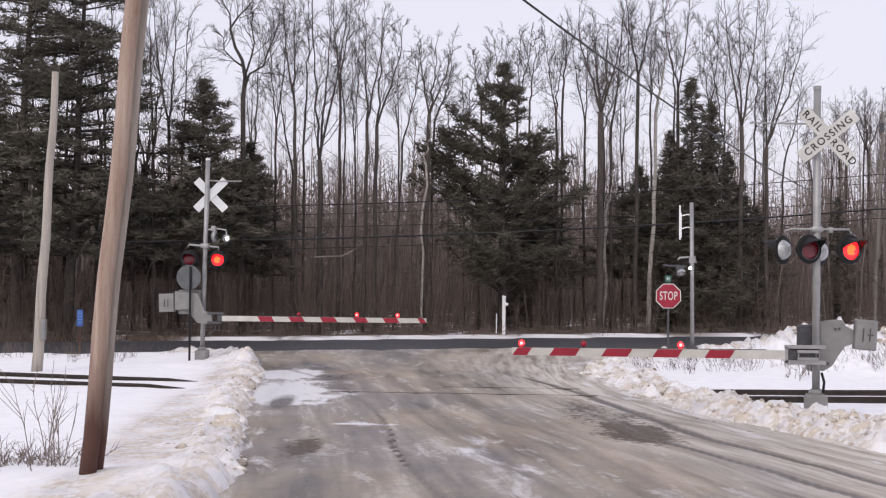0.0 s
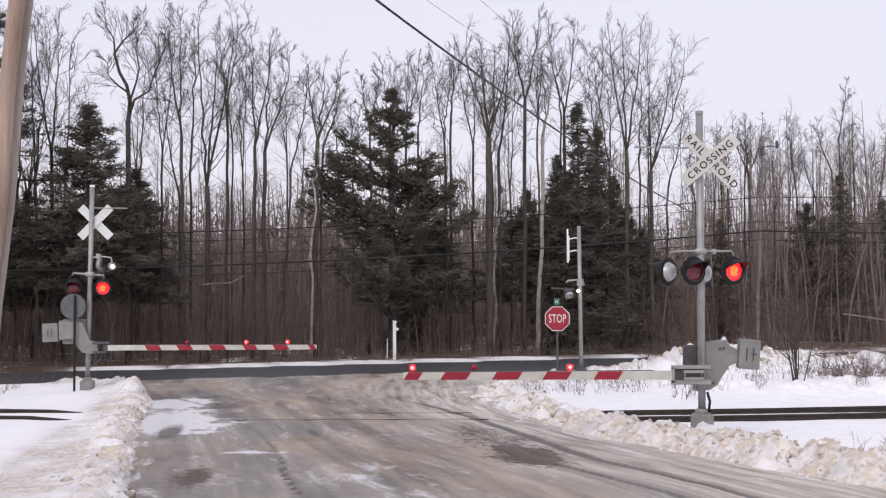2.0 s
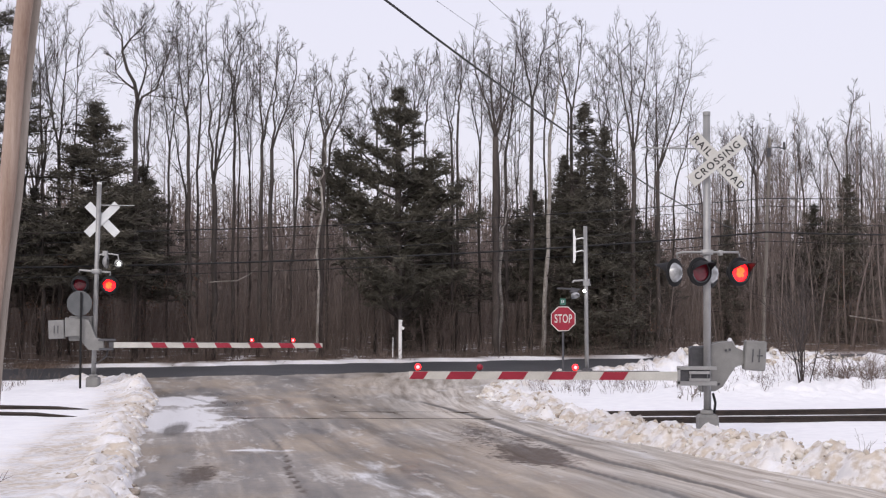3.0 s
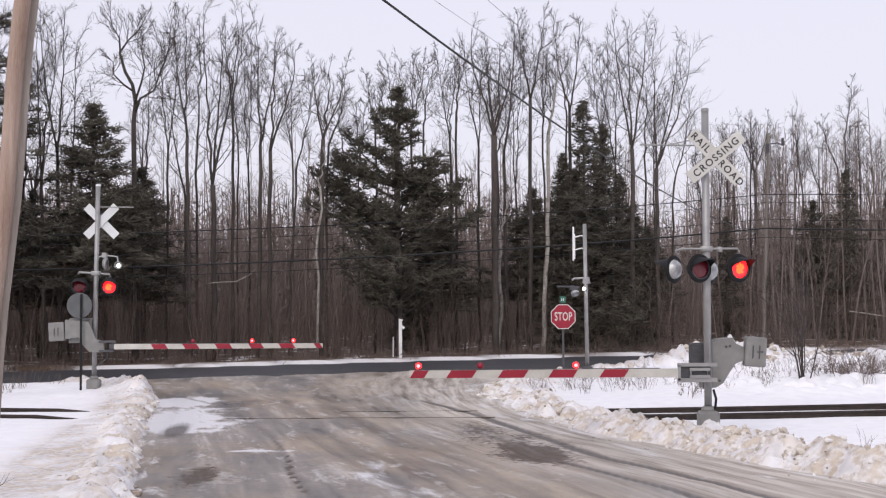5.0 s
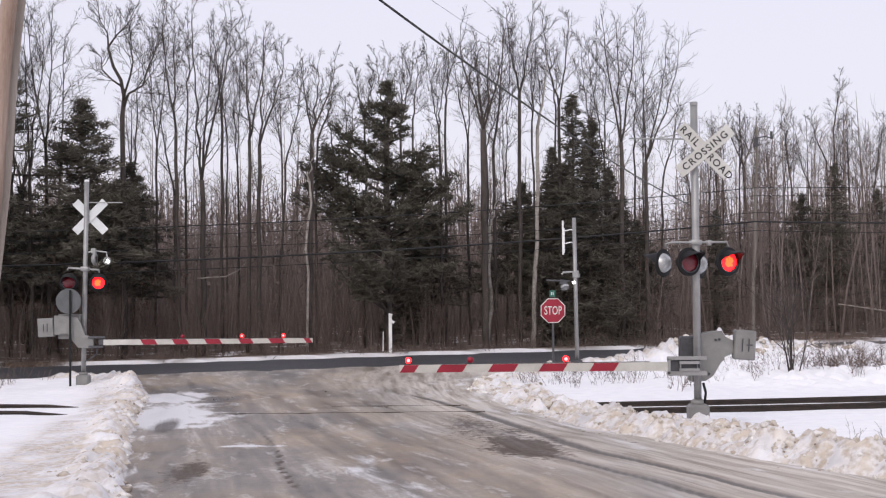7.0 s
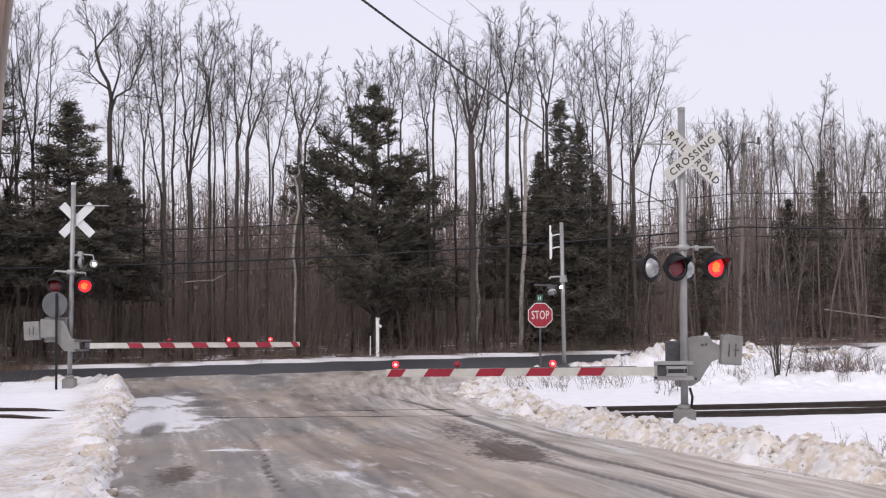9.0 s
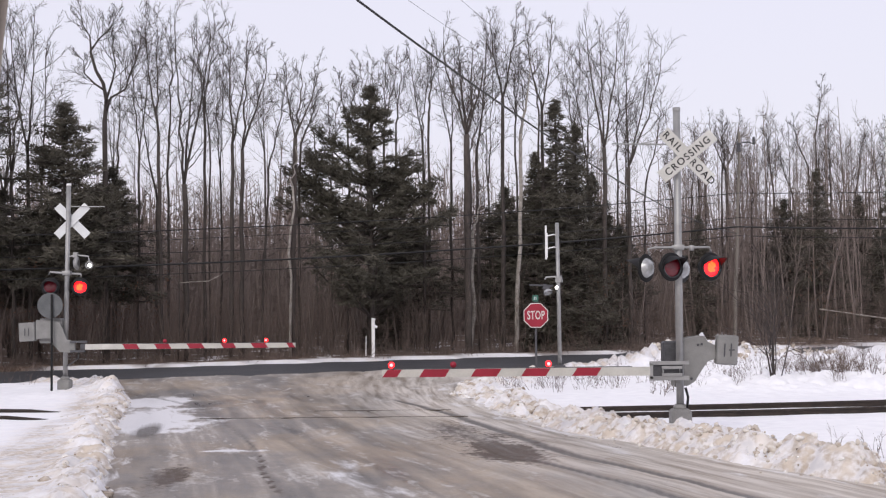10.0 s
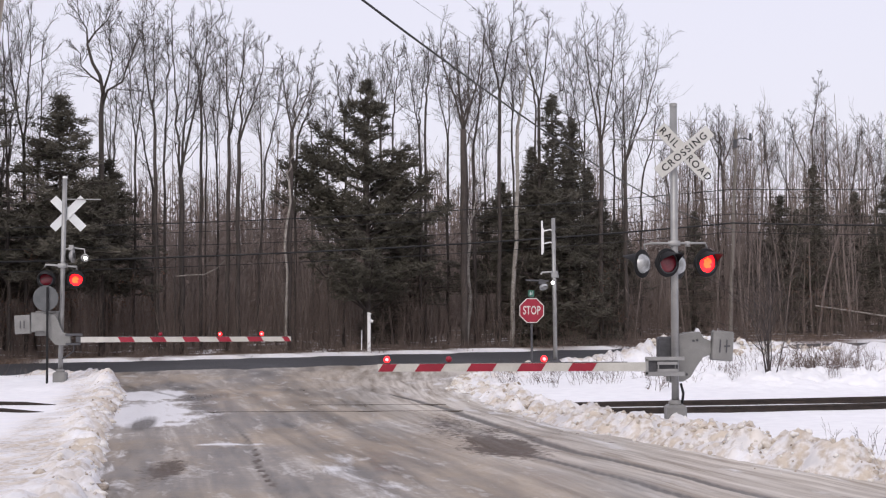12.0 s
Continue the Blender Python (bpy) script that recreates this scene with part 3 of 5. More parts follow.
# ---------------------------------------------------------------- crossing signals
def signal_lamp(parent, at, turn, lit, pitch=0.0, back=False):
    """A round flashing lamp that faces -y before its turn, with a black disc, a hood and a housing."""
    disc = Mesh().lathe([(0.0, 0.012), (0.236, 0.012), (0.243, 0.0), (0.236, -0.012), (0.15, -0.014)], sides=32)
    lamp = part("signal_lamp", disc, black_paint, parent, "lamp turned away, its grey metal back showing" if back else "round black lamp with a hood and a red lens", True)
    lamp.matrix_local = pose(*at, pitch, 0, turn)
    shell = [(0.0, 0.125), (0.06, 0.12), (0.12, 0.09), (0.155, 0.04), (0.168, 0.012)] if back else [(0.0, 0.26), (0.07, 0.255), (0.12, 0.20), (0.15, 0.10), (0.16, 0.012)]
    part("housing", Mesh().lathe(shell, sides=24), lens_clear if back else black_paint, lamp, "", True)
    part("rim", Mesh().lathe([(0.166, -0.012), (0.184, -0.014), (0.184, -0.04), (0.166, -0.04)], sides=28), dark_steel, lamp, "", True)
    hood = Mesh()
    n = 16
    for r in (0.190, 0.184):
        k = len(hood.v)
        for s in range(n + 1):
            w = radians(-12 + 204 * s / n)
            reach = 0.02 + 0.34 * max(0.0, math.sin(w)) ** 1.5
            hood.v.append((r * math.cos(w), -0.03, r * math.sin(w)))
            hood.v.append((r * math.cos(w), -0.03 - reach, r * math.sin(w) - 0.12 * reach))
        hood.f += [(k + 2 * s, k + 2 * s + 1, k + 2 * s + 3, k + 2 * s + 2) for s in range(n)]
    part("hood", hood, black_paint, lamp, "", True)
    lens = Mesh().lathe([(0.0, -0.052), (0.066, -0.048), (0.122, -0.036), (0.164, -0.016)], sides=28)
    part("lens", lens, lens_lit if lit else lens_dark, lamp, "lit red lens" if lit else "", True)
    if lit:
        core = Mesh()
        for cx, cz, r in ((-0.03, -0.03, 0.066), (0.025, 0.02, 0.05), (-0.055, 0.03, 0.034), (0.03, -0.06, 0.03), (-0.01, 0.065, 0.026)):
            core.lathe([(0.0, -0.062), (r * 0.6, -0.060), (r, -0.049)], pose(cx, 0.001 * len(core.v) / 60, cz), sides=14)
        part("bulb_glow", core, lens_hot, lamp, "", True)
    return lamp


def arm_lamp(parent, x, lit):
    """A small red lamp on top of the arm."""
    stem = part("arm_lamp", Mesh().lathe([(0.0, 0.045), (0.045, 0.04), (0.055, 0.0), (0.048, -0.035), (0.0, -0.04)], sides=16), sign_red if not lit else lens_lit, parent, "small red lamp on the arm", True)
    stem.matrix_local = pose(x, 0, 0.138)
    part("bracket", Mesh().box((0.03, 0.03, 0.07), (0, 0, -0.078)), dark_steel, stem)
    if lit:
        for turn in (0, 180):
            part("bulb_glow", Mesh().lathe([(0.0, -0.056), (0.016, -0.054), (0.029, -0.047)], pose(0, 0, 0, 0, 0, turn), 14), lens_white, stem, "", True)
    return stem


def gate_arm(parent, at, length, bands, lamps, flip, root):
    """A tapered striped arm that runs along +x from its hinge; flip turns it about the upright axis."""
    h0, h1 = 0.145, 0.125
    arm = part("gate_arm", Mesh().prism([(0, -h0 / 2), (length, -h1 / 2), (length, h1 / 2), (0, h0 / 2)], 0.045), band_white, parent, "red and white striped boom, lowered level")
    arm.matrix_local = pose(*at, 0, 0, 180 if flip else 0)
    for a, b, cut in bands:
        s = 0.085
        out = [(a, -0.069), (b, -0.069), (b + cut * s, 0.069), (a + cut * s, 0.069)]
        out = [(min(max(x, 0), length + 0.003), z * (1 - 0.1 * x / length) + 0.0) for x, z in out]
        part("red_band", Mesh().prism(out, 0.051), sign_red, arm)
    for x, lit in lamps:
        arm_lamp(arm, x, lit)
    part("conduit", Mesh().tube([(root, -0.01, 0.078), (length - 0.1, -0.01, 0.070)], 0.008, 6), dark_steel, arm)
    return arm


def crossbuck(parent, at, turn, angles, letters):
    for k, (ang, words) in enumerate(zip(angles, letters)):
        y = -0.03 * (k + 1)
        blade = part("crossbuck_blade", Mesh().box((1.15, 0.012, 0.225), chamfer=0.004), white_sign if any(letters) else back_plate, parent, "white reflective crossbuck blade")
        blade.matrix_local = pose(at[0], at[1], at[2], 0, 0, turn) @ pose(0, y, 0, 0, -ang, 0)
        for text, x in words:
            lettering(text, 0.168, black_paint, blade, pose(x, -0.0085, -0.006))


def mast_kit(sig, top, bend=0.0, drop=0.0):
    part("mast", Mesh().tube([(0, 0, 0.25 - drop), (bend * 0.5, 0, top * 0.5), (bend, 0, top)], [0.064, 0.063, 0.061], 20), galvanised, sig, "tall galvanised steel pipe", True)
    part("base_casting", Mesh().box((0.34, 0.34, 0.52), (0, 0, 0.14 - drop), chamfer=0.04), grey_paint, sig)
    part("base_collar", Mesh().lathe([(0.075, 0), (0.115, 0.005), (0.12, 0.06), (0.085, 0.10), (0.075, 0.10)], pose(0, 0, 0.38 - drop, 90, 0, 0), 20), grey_paint, sig, "", True)


# the near signal, facing along the road
near = thing("crossing_signal", "galvanised crossing signal with crossbuck, red lamps and lowered striped gate", "crossing signal", (4.362, 23.0, 0.0), 0, "crossing signals")
mast_kit(near, 5.50, 0.005)
part("mast_cap", Mesh().lathe([(0.0, 0.02), (0.066, 0.0), (0.066, -0.05)], pose(0.005, 0, 5.49, 90, 0, 0), 16), galvanised, near)
part("rust_stain", Mesh().lathe([(0.0635, 0.0), (0.0645, 0.05), (0.0635, 0.20)], pose(0.005, 0, 5.12, 90, 0, 0), 6, (250, 320)), dark_steel, near, "dark worn patch near the top", True)
crossbuck(near, (0.155, -0.08, 4.66), 0, (-46, 39), ([("RAIL", -0.35), ("ROAD", 0.365)], [("CROSSING", 0)]))
part("side_rod", Mesh().tube([(-1.10, 0.0, 4.89), (-0.05, 0.0, 4.87)], 0.014, 8).tube([(-0.62, 0, 4.885), (-0.06, 0, 5.0)], 0.010, 6), galvanised, near, "thin level bracket rod")
part("crossarm", Mesh().tube([(-0.50, -0.06, 3.02), (-0.52, -0.06, 3.10), (-0.40, -0.06, 3.12), (0.52, -0.06, 3.12), (0.54, -0.06, 3.02)], 0.021, 10).box((0.18, 0.18, 0.09), (0.0, 0, 3.12)).box((0.07, 0.08, 0.09), (0.22, -0.04, 3.11)), galvanised, near, "", True)
signal_lamp(near, (-0.155, -0.20, 2.79), 26, False)
signal_lamp(near, (0.52, -0.12, 2.79), 26, True)
signal_lamp(near, (-0.53, 0.10, 2.78), -133, False, 0, True)
signal_lamp(near, (0.10, 0.22, 2.76), -133, False, 0, True)
part("gearbox", Mesh().box((0.40, 0.24, 0.46), (-0.04, 0.34, 1.30), chamfer=0.03), dark_steel, near, "dark gear housing behind the mast")
cover = [(0.02, 1.50), (0.30, 1.56), (0.56, 1.58), (0.64, 1.48), (0.80, 1.42), (0.80, 1.20), (0.62, 1.14), (0.48, 0.98), (0.36, 0.82), (0.20, 0.74), (-0.08, 0.72), (-0.10, 1.0), (0.02, 1.10)]
cover = [(x * 0.79, z + 0.04) for x, z in cover]
part("gate_casting", Mesh().prism(cover, 0.12, pose(0, 0.16, 0)), grey_paint, near, "grey cast counterweight arm")
part("gate_casting", Mesh().prism(cover, 0.05, pose(0, 0.48, 0)), grey_paint, near)
for x, z in ((0.42, 1.43), (0.50, 1.44), (0.10, 0.86), (0.27, 0.86)):
    part("bolt", Mesh().lathe([(0.0, -0.02), (0.022, -0.02), (0.022, 0.0)], pose(x * 0.79, 0.095, z + 0.04), 8), dark_steel, near)
weight = part("counterweight", Mesh().box((0.36, 0.20, 0.50), (0.82, 0.12, 1.38), (0, 4, 0), chamfer=0.02), grey_paint, near, "flat grey counterweight block")
for x in (0.77, 0.88):
    part("slot", Mesh().box((0.02, 0.02, 0.22), (x, 0.018, 1.38), (0, 4, 0)), dark_steel, weight)
part("slot", Mesh().box((0.10, 0.02, 0.02), (0.89, 0.015, 1.38)), dark_steel, weight)
part("arm_clamp", Mesh().box((0.66, 0.05, 0.06), (-0.22, -0.24, 1.185)).box((0.66, 0.05, 0.07), (-0.22, -0.24, 0.93)).box((0.05, 0.05, 0.26), (-0.52, -0.24, 1.05)).box((0.34, 0.03, 0.05), (-0.18, -0.27, 1.11)).box((0.34, 0.03, 0.05), (-0.18, -0.27, 0.99)).tube([(-0.33, -0.27, 1.05), (-0.33, -0.27, 1.10), (-0.05, -0.27, 1.10), (-0.05, -0.27, 1.0), (-0.33, -0.27, 1.0), (-0.33, -0.27, 1.05)], 0.016, 6), galvanised, near, "galvanised arm clamp frame")
part("clamp_plate", Mesh().box((0.50, 0.04, 0.20), (-0.24, -0.19, 1.055)), dark_steel, near)
part("conduit", Mesh().tube([(0.08, -0.06, 0.76), (0.12, -0.08, 0.6), (0.10, -0.07, 0.42)], 0.022, 8), black_paint, near, "", True)
near_bands = [(a + 0.07, c + 0.07, -1) for a, c in ((0.83, 1.24), (1.68, 2.09), (2.50, 2.93), (3.36, 3.79), (4.16, 4.40))]
gate_arm(near, (-0.54, -0.24, 1.052), 4.47, near_bands, [(1.70, True), (3.29, False), (4.32, True)], True, 0.3)

# the far signal, facing away
far = thing("crossing_signal", "galvanised crossing signal mast seen from behind, blank crossbuck, gate lowered", "crossing signal", (-8.72, 33.6, 0.193), 0, "crossing signals")
far.scale = (0.918, 0.918, 0.918)
mast_kit(far, 5.42, 0.10, 0.21)
part("mast_cap", Mesh().lathe([(0.0, 0.02), (0.066, 0.0), (0.066, -0.05)], pose(0.10, 0, 5.41, 90, 0, 0), 16), white_paint, far)
crossbuck(far, (0.17, 0.12, 4.42), 0, (-45, 45), ([], []))
part("side_rod", Mesh().tube([(0.10, 0, 4.80), (1.05, 0, 4.79)], 0.014, 8), galvanised, far, "thin level bracket rod")
part("crossarm", Mesh().tube([(-0.42, 0, 2.98), (-0.40, 0, 3.05), (0.42, 0, 2.99), (0.42, 0, 2.9)], 0.03, 10).box((0.22, 0.2, 0.12), (0.05, 0, 3.02)), galvanised, far, "", True)
signal_lamp(far, (-0.36, -0.10, 2.66), 6, False)
signal_lamp(far, (0.43, -0.10, 2.65), 6, True)
part("lamp_cup", Mesh().lathe([(0.0, 0.10), (0.05, 0.09), (0.10, 0.0), (0.11, -0.05), (0.09, -0.04)], pose(0.66, -0.08, 3.24, 20, 0, 10), 16), galvanised, far, "small grey cup lamp", True)
bell = part("bell", Mesh().lathe([(0.0, 0.10), (0.10, 0.09), (0.17, 0.03), (0.19, -0.02), (0.10, -0.03)], pose(0.32, 0, 3.28, 0, 0, 90), 20), galvanised, far, "small domed warning bell", True)
part("bell_bracket", Mesh().tube([(0.08, 0, 3.45), (0.30, 0, 3.50), (0.62, 0, 3.46), (0.66, -0.06, 3.30)], 0.022, 8).box((0.12, 0.12, 0.14), (0.28, 0, 3.50)), galvanised, far)
part("marker_bulb", Mesh().lathe([(0.0, -0.05), (0.035, -0.035), (0.05, 0.0), (0.035, 0.035), (0.0, 0.05)], pose(0.69, -0.16, 3.22), 14), bulb_white, far, "small white lit bulb", True)
cover_f = [(-0.72, 1.78), (-0.10, 1.72), (0.0, 1.50), (0.10, 1.25), (0.30, 1.20), (0.32, 0.96), (0.22, 0.90), (-0.08, 0.92), (-0.28, 1.14), (-0.36, 1.30), (-0.72, 1.26)]
part("gate_casting", Mesh().prism(cover_f, 0.10, pose(0, -0.16, 0)), grey_paint, far, "grey cast counterweight arm")
part("gearbox", Mesh().box((0.62, 0.34, 0.66), (-0.36, 0.10, 1.48), chamfer=0.03), grey_paint, far)
weight = part("counterweight", Mesh().box((0.42, 0.2, 0.50), (-0.95, -0.14, 1.46), (0, -3, 0), chamfer=0.02), grey_paint, far, "flat grey counterweight block")
for x in (-1.0, -0.9):
    part("slot", Mesh().box((0.02, 0.02, 0.20), (x, -0.245, 1.46)), dark_steel, weight)
part("arm_clamp", Mesh().box((0.46, 0.05, 0.06), (0.42, -0.24, 1.19)).box((0.40, 0.05, 0.06), (0.40, -0.24, 0.94)).box((0.20, 0.04, 0.16), (0.56, -0.2, 1.06)), dark_steel, far)
part("cable", Mesh().tube([(0.42, -0.2, 0.95), (0.40, -0.2, 0.75), (0.22, -0.16, 0.62), (0.08, -0.1, 0.55)], 0.018, 6), dark_steel, far, "", True)
far_bands = [(a + 0.48, c + 0.48, -1) for a, c in ((0.58, 0.96), (1.42, 1.80), (2.28, 2.68), (3.18, 3.52), (3.98, 4.36), (4.92, 5.08))]
gate_arm(far, (0.60, -0.24, 1.055), 5.56, far_bands, [(2.10, False), (3.68, True), (4.78, True)], False, 0.3)

# ---------------------------------------------------------------- signs, posts and poles
stop = thing("stop_sign", "red octagonal stop sign on a dark post in snow", "stop sign", (3.37, 40.0, 0.05), 0)
r8 = 0.36 / math.cos(math.pi / 8)
octagon = [(r8 * math.cos(math.pi / 8 + k * math.pi / 4), r8 * math.sin(math.pi / 8 + k * math.pi / 4)) for k in range(8)]
plate = part("plate", Mesh().prism(octagon, 0.006, pose(0, -0.05, 1.68)), white_sign, stop, "white border plate")
part("red_face", Mesh().prism([(x * 0.93, z * 0.93) for x, z in octagon], 0.006, pose(0, -0.056, 1.68)), sign_red, stop, "red octagon face")
lettering("STOP", 0.34, white_sign, stop, pose(0, -0.061, 1.675) @ Matrix.Diagonal((0.60, 1, 1.02, 1)))
part("post", Mesh().box((0.06, 0.035, 2.25), (0.0, 0, 1.05)), dark_steel, stop)
part("small_plate", Mesh().box((0.17, 0.008, 0.19), (-0.01, -0.05, 2.18), (0, 3, 0), chamfer=0.004), sign_green, stop, "small dark green plate above")
for k in (-0.03, 0.02):
    part("plate_mark", Mesh().box((0.022, 0.008, 0.09), (-0.01 + k, -0.057, 2.18)), back_plate, stop)

whip = thing("antenna_mast", "slim grey steel mast with dipole antenna and side-facing lamps", "mast", (4.17, 41.0, 0.0), 0, "", (0, -0.6))
part("pipe", Mesh().tube([(0, 0, 0), (0, 0, 4.50)], [0.062, 0.058], 14), galvanised, whip, "", True)
part("foot", Mesh().lathe([(0.0, 0.0), (0.17, 0.0), (0.19, 0.12), (0.14, 0.20), (0.06, 0.22)], pose(0, 0, 0.02, 90, 0, 0), 14), dark_steel, whip)
part("dipole", Mesh().tube([(-0.34, 0, 4.42), (-0.35, 0, 3.40)], 0.028, 8).tube([(-0.30, 0, 4.2), (-0.31, 0, 3.45)], 0.015, 6), white_paint, whip, "white upright antenna")
for z in (4.10, 3.72):
    part("dipole_arm", Mesh().tube([(-0.32, 0, z), (-0.1, 0, z + 0.05), (0, 0, z)], 0.018, 8), white_paint, whip)
part("lamp_bracket", Mesh().tube([(-0.40, 0, 2.80), (-0.36, 0, 2.86), (0.10, 0, 2.88), (0.12, 0, 2.70)], 0.03, 8).box((0.18, 0.14, 0.16), (0.0, -0.02, 2.78)), galvanised, whip)
part("lamp_hood", Mesh().box((0.70, 0.2, 0.05), (-0.52, 0, 2.62), (0, 3, 0)).box((0.22, 0.22, 0.16), (-0.36, 0, 2.56), (0, 20, 0)), dark_steel, whip, "dark flat lamp hood seen side on")
part("lamp_cup", Mesh().lathe([(0.0, 0.10), (0.08, 0.08), (0.13, 0.0), (0.14, -0.06)], pose(-0.33, -0.02, 2.44, 60, 0, 20), 16), lens_clear, whip, "", True)
part("marker_bulb", Mesh().lathe([(0.0, -0.05), (0.04, -0.03), (0.05, 0.0), (0.0, 0.05)], pose(-0.06, -0.12, 2.55), 12), bulb_white, whip, "", True)

mark = thing("marker_post", "slim white marker post on the snowy verge", "post", (-1.78, 50.9, 0.1), 8)
part("post", Mesh().box((0.12, 0.09, 1.42), (0, 0, 0.66), chamfer=0.015), white_paint, mark)
part("cap", Mesh().box((0.15, 0.12, 0.05), (0.01, 0, 1.38), (0, 12, 0)), white_paint, mark)
part("reflector", Mesh().box((0.14, 0.06, 0.10), (0.08, -0.05, 1.10), (0, 30, 0)), white_paint, mark)
stake = thing("stake", "thin grey survey stake beside the marker post", "stake", (-2.06, 51.0, 0.1))
part("shaft", Mesh().tube([(0, 0, 0), (0.01, 0, 0.74)], [0.022, 0.018], 6), white_paint, stake)

disc_sign = thing("round_sign", "round warning sign seen from its grey back on a dark post", "sign", (-9.0, 33.3, 0.176), 0)
disc_sign.scale = (0.925, 0.925, 0.925)
part("disc", Mesh().lathe([(0.0, -0.004), (0.335, -0.004), (0.335, 0.004), (0.0, 0.004)], pose(-0.02, 0.06, 2.16), 32), sign_back_dark, disc_sign, "bare grey metal back")
part("post", Mesh().box((0.055, 0.035, 2.76), (0.04, 0, 1.075)), black_paint, disc_sign)


def wood_pole(name, label, at, lean, height, r0, r1, mat):
    pole = thing(name, label, "utility pole", at, 0, "wooden poles")
    pts = [Vector((lean[0] * t, lean[1] * t, height * t)) for t in np.linspace(0, 1, 14)]
    pts = [p + Vector((0.015 * math.sin(i * 1.3), 0, 0)) for i, p in enumerate(pts)]
    n = len(pts)
    part("shaft", Mesh().tube(pts, [r0 + (r1 - r0) * i / (n - 1) for i in range(n)], 16), mat, pole, "", True)
    return pole


np1 = wood_pole("utility_pole", "leaning brown utility pole with dark creosoted butt", (-4.985, 14.35, -0.05), (0.64, 0.10), 7.6, 0.092, 0.084, pole_soaked)
np2 = wood_pole("utility_pole", "weathered grey utility pole lashed beside a brown one", (-4.968, 14.56, -0.05), (0.66, 0.10), 7.6, 0.078, 0.070, grey_soaked)
lp = wood_pole("utility_pole", "short pale leaning pole standing in roadside snow", (-11.55, 29.9, -0.05), (0.36, 0), 6.85, 0.125, 0.075, grey_wood)
part("meter_box", Mesh().box((0.10, 0.12, 0.46), (0.19, -0.1, 1.05), chamfer=0.01), grey_paint, lp, "slim grey meter box")
fp = wood_pole("utility_pole", "tall weathered utility pole by the main road", (13.88, 60.3, -0.1), (0.38, 0), 9.6, 0.088, 0.058, far_wood)
part("bracket_arm", Mesh().tube([(0.35, 0, 9.1), (0.75, 0, 9.15), (1.05, 0, 9.05)], 0.03, 6).box((0.10, 0.10, 0.35), (1.0, 0, 9.2)).box((0.16, 0.14, 0.4), (0.3, -0.1, 8.9)), dark_steel, fp)
blue = thing("blue_sign", "small blue roadside sign on a wooden stake", "sign", (-13.2, 37.4, 0.0))
part("plate", Mesh().box((0.18, 0.01, 0.46), (0, -0.03, 0.98), chamfer=0.004), sign_blue, blue)
part("stake", Mesh().box((0.06, 0.04, 1.25), (0, 0, 0.55)), tar_wood, blue)
for k in range(4):
    part("writing_bar", Mesh().box((0.11, 0.006, 0.022), (0, -0.037, 1.12 - 0.09 * k)), bar_blue, blue)


def wire(label, a, b, sag, r):
    a, b = Vector(a), Vector(b)
    pts = [a.lerp(b, t) - Vector((0, 0, sag * 4 * t * (1 - t))) for t in np.linspace(0, 1, 40)]
    return tagged(new("overhead_wire", Mesh().tube(pts, r, 5).data("overhead_wire", cable)), label, "wire", "overhead wires")


def sight(px, py, y):
    """A place at distance y along the middle of the view, by its bearing in it."""
    return ((px - 784) / 2413 * y, y, 2.35 + (525 - py) / 2413 * y)


def along_main(px, off):
    """The distance at which a bearing meets a line that runs beside the main road."""
    return (50.3 + off) / (1 - MAIN_SLOPE * (px - 784) / 2413)


for label, r, rows in (("upper black overhead wire beside the main road", 0.018, ((-260, 418), (1348, 348), (1900, 338))), ("heavy black overhead cable beside the main road", 0.032, ((-260, 478), (1348, 408), (1900, 408))),
                       ("thin black overhead wire beside the main road", 0.012, ((-260, 455), (1348, 392), (1900, 392))),
                       ("thin black overhead wire beside the main road", 0.010, ((-260, 436), (1348, 362), (1900, 352))),
                       ("thin black overhead wire beside the main road", 0.013, ((-260, 496), (1348, 424), (1900, 426)))):
    ends = [sight(px, py, along_main(px, 1.6)) for px, py in rows]
    wire(label, ends[0], ends[1], 0.35, r)
    wire(label, ends[1], ends[2], 0.12, r)
wire("black service drop crossing high over the side road", sight(520, -120, 15.0), sight(1348, 420, along_main(1348, 1.6)), 0.60, 0.017)
wire("thin grey wire crossing high over the side road", sight(600, -120, 24.0), sight(1348, 330, along_main(1348, 1.6)), 0.6, 0.004)
wire("thin grey wire crossing high over the side road", sight(760, -90, 24.0), sight(1348, 345, along_main(1348, 1.6)), 0.6, 0.004)


# ---------------------------------------------------------------- trees
def wander(rnd, p, d, length, steps, bend, up):
    pts = [p.copy()]
    for _ in range(steps):
        d = (d + Vector((rnd.gauss(0, bend), rnd.gauss(0, bend), rnd.gauss(0, bend) + up))).normalized()
        p = p + d * (length / steps)
        pts.append(p.copy())
    return pts


def at_part(pts, t):
    f = t * (len(pts) - 1)
    i = min(int(f), len(pts) - 2)
    return pts[i].lerp(pts[i + 1], f - i), (pts[i + 1] - pts[i]).normalized()


def side_way(rnd, d, angle):
    ref = Vector((rnd.gauss(0, 1), rnd.gauss(0, 1), rnd.gauss(0, 1)))
    s = (ref - d * ref.dot(d)).normalized()
    return (d * math.cos(angle) + s * math.sin(angle)).normalized()


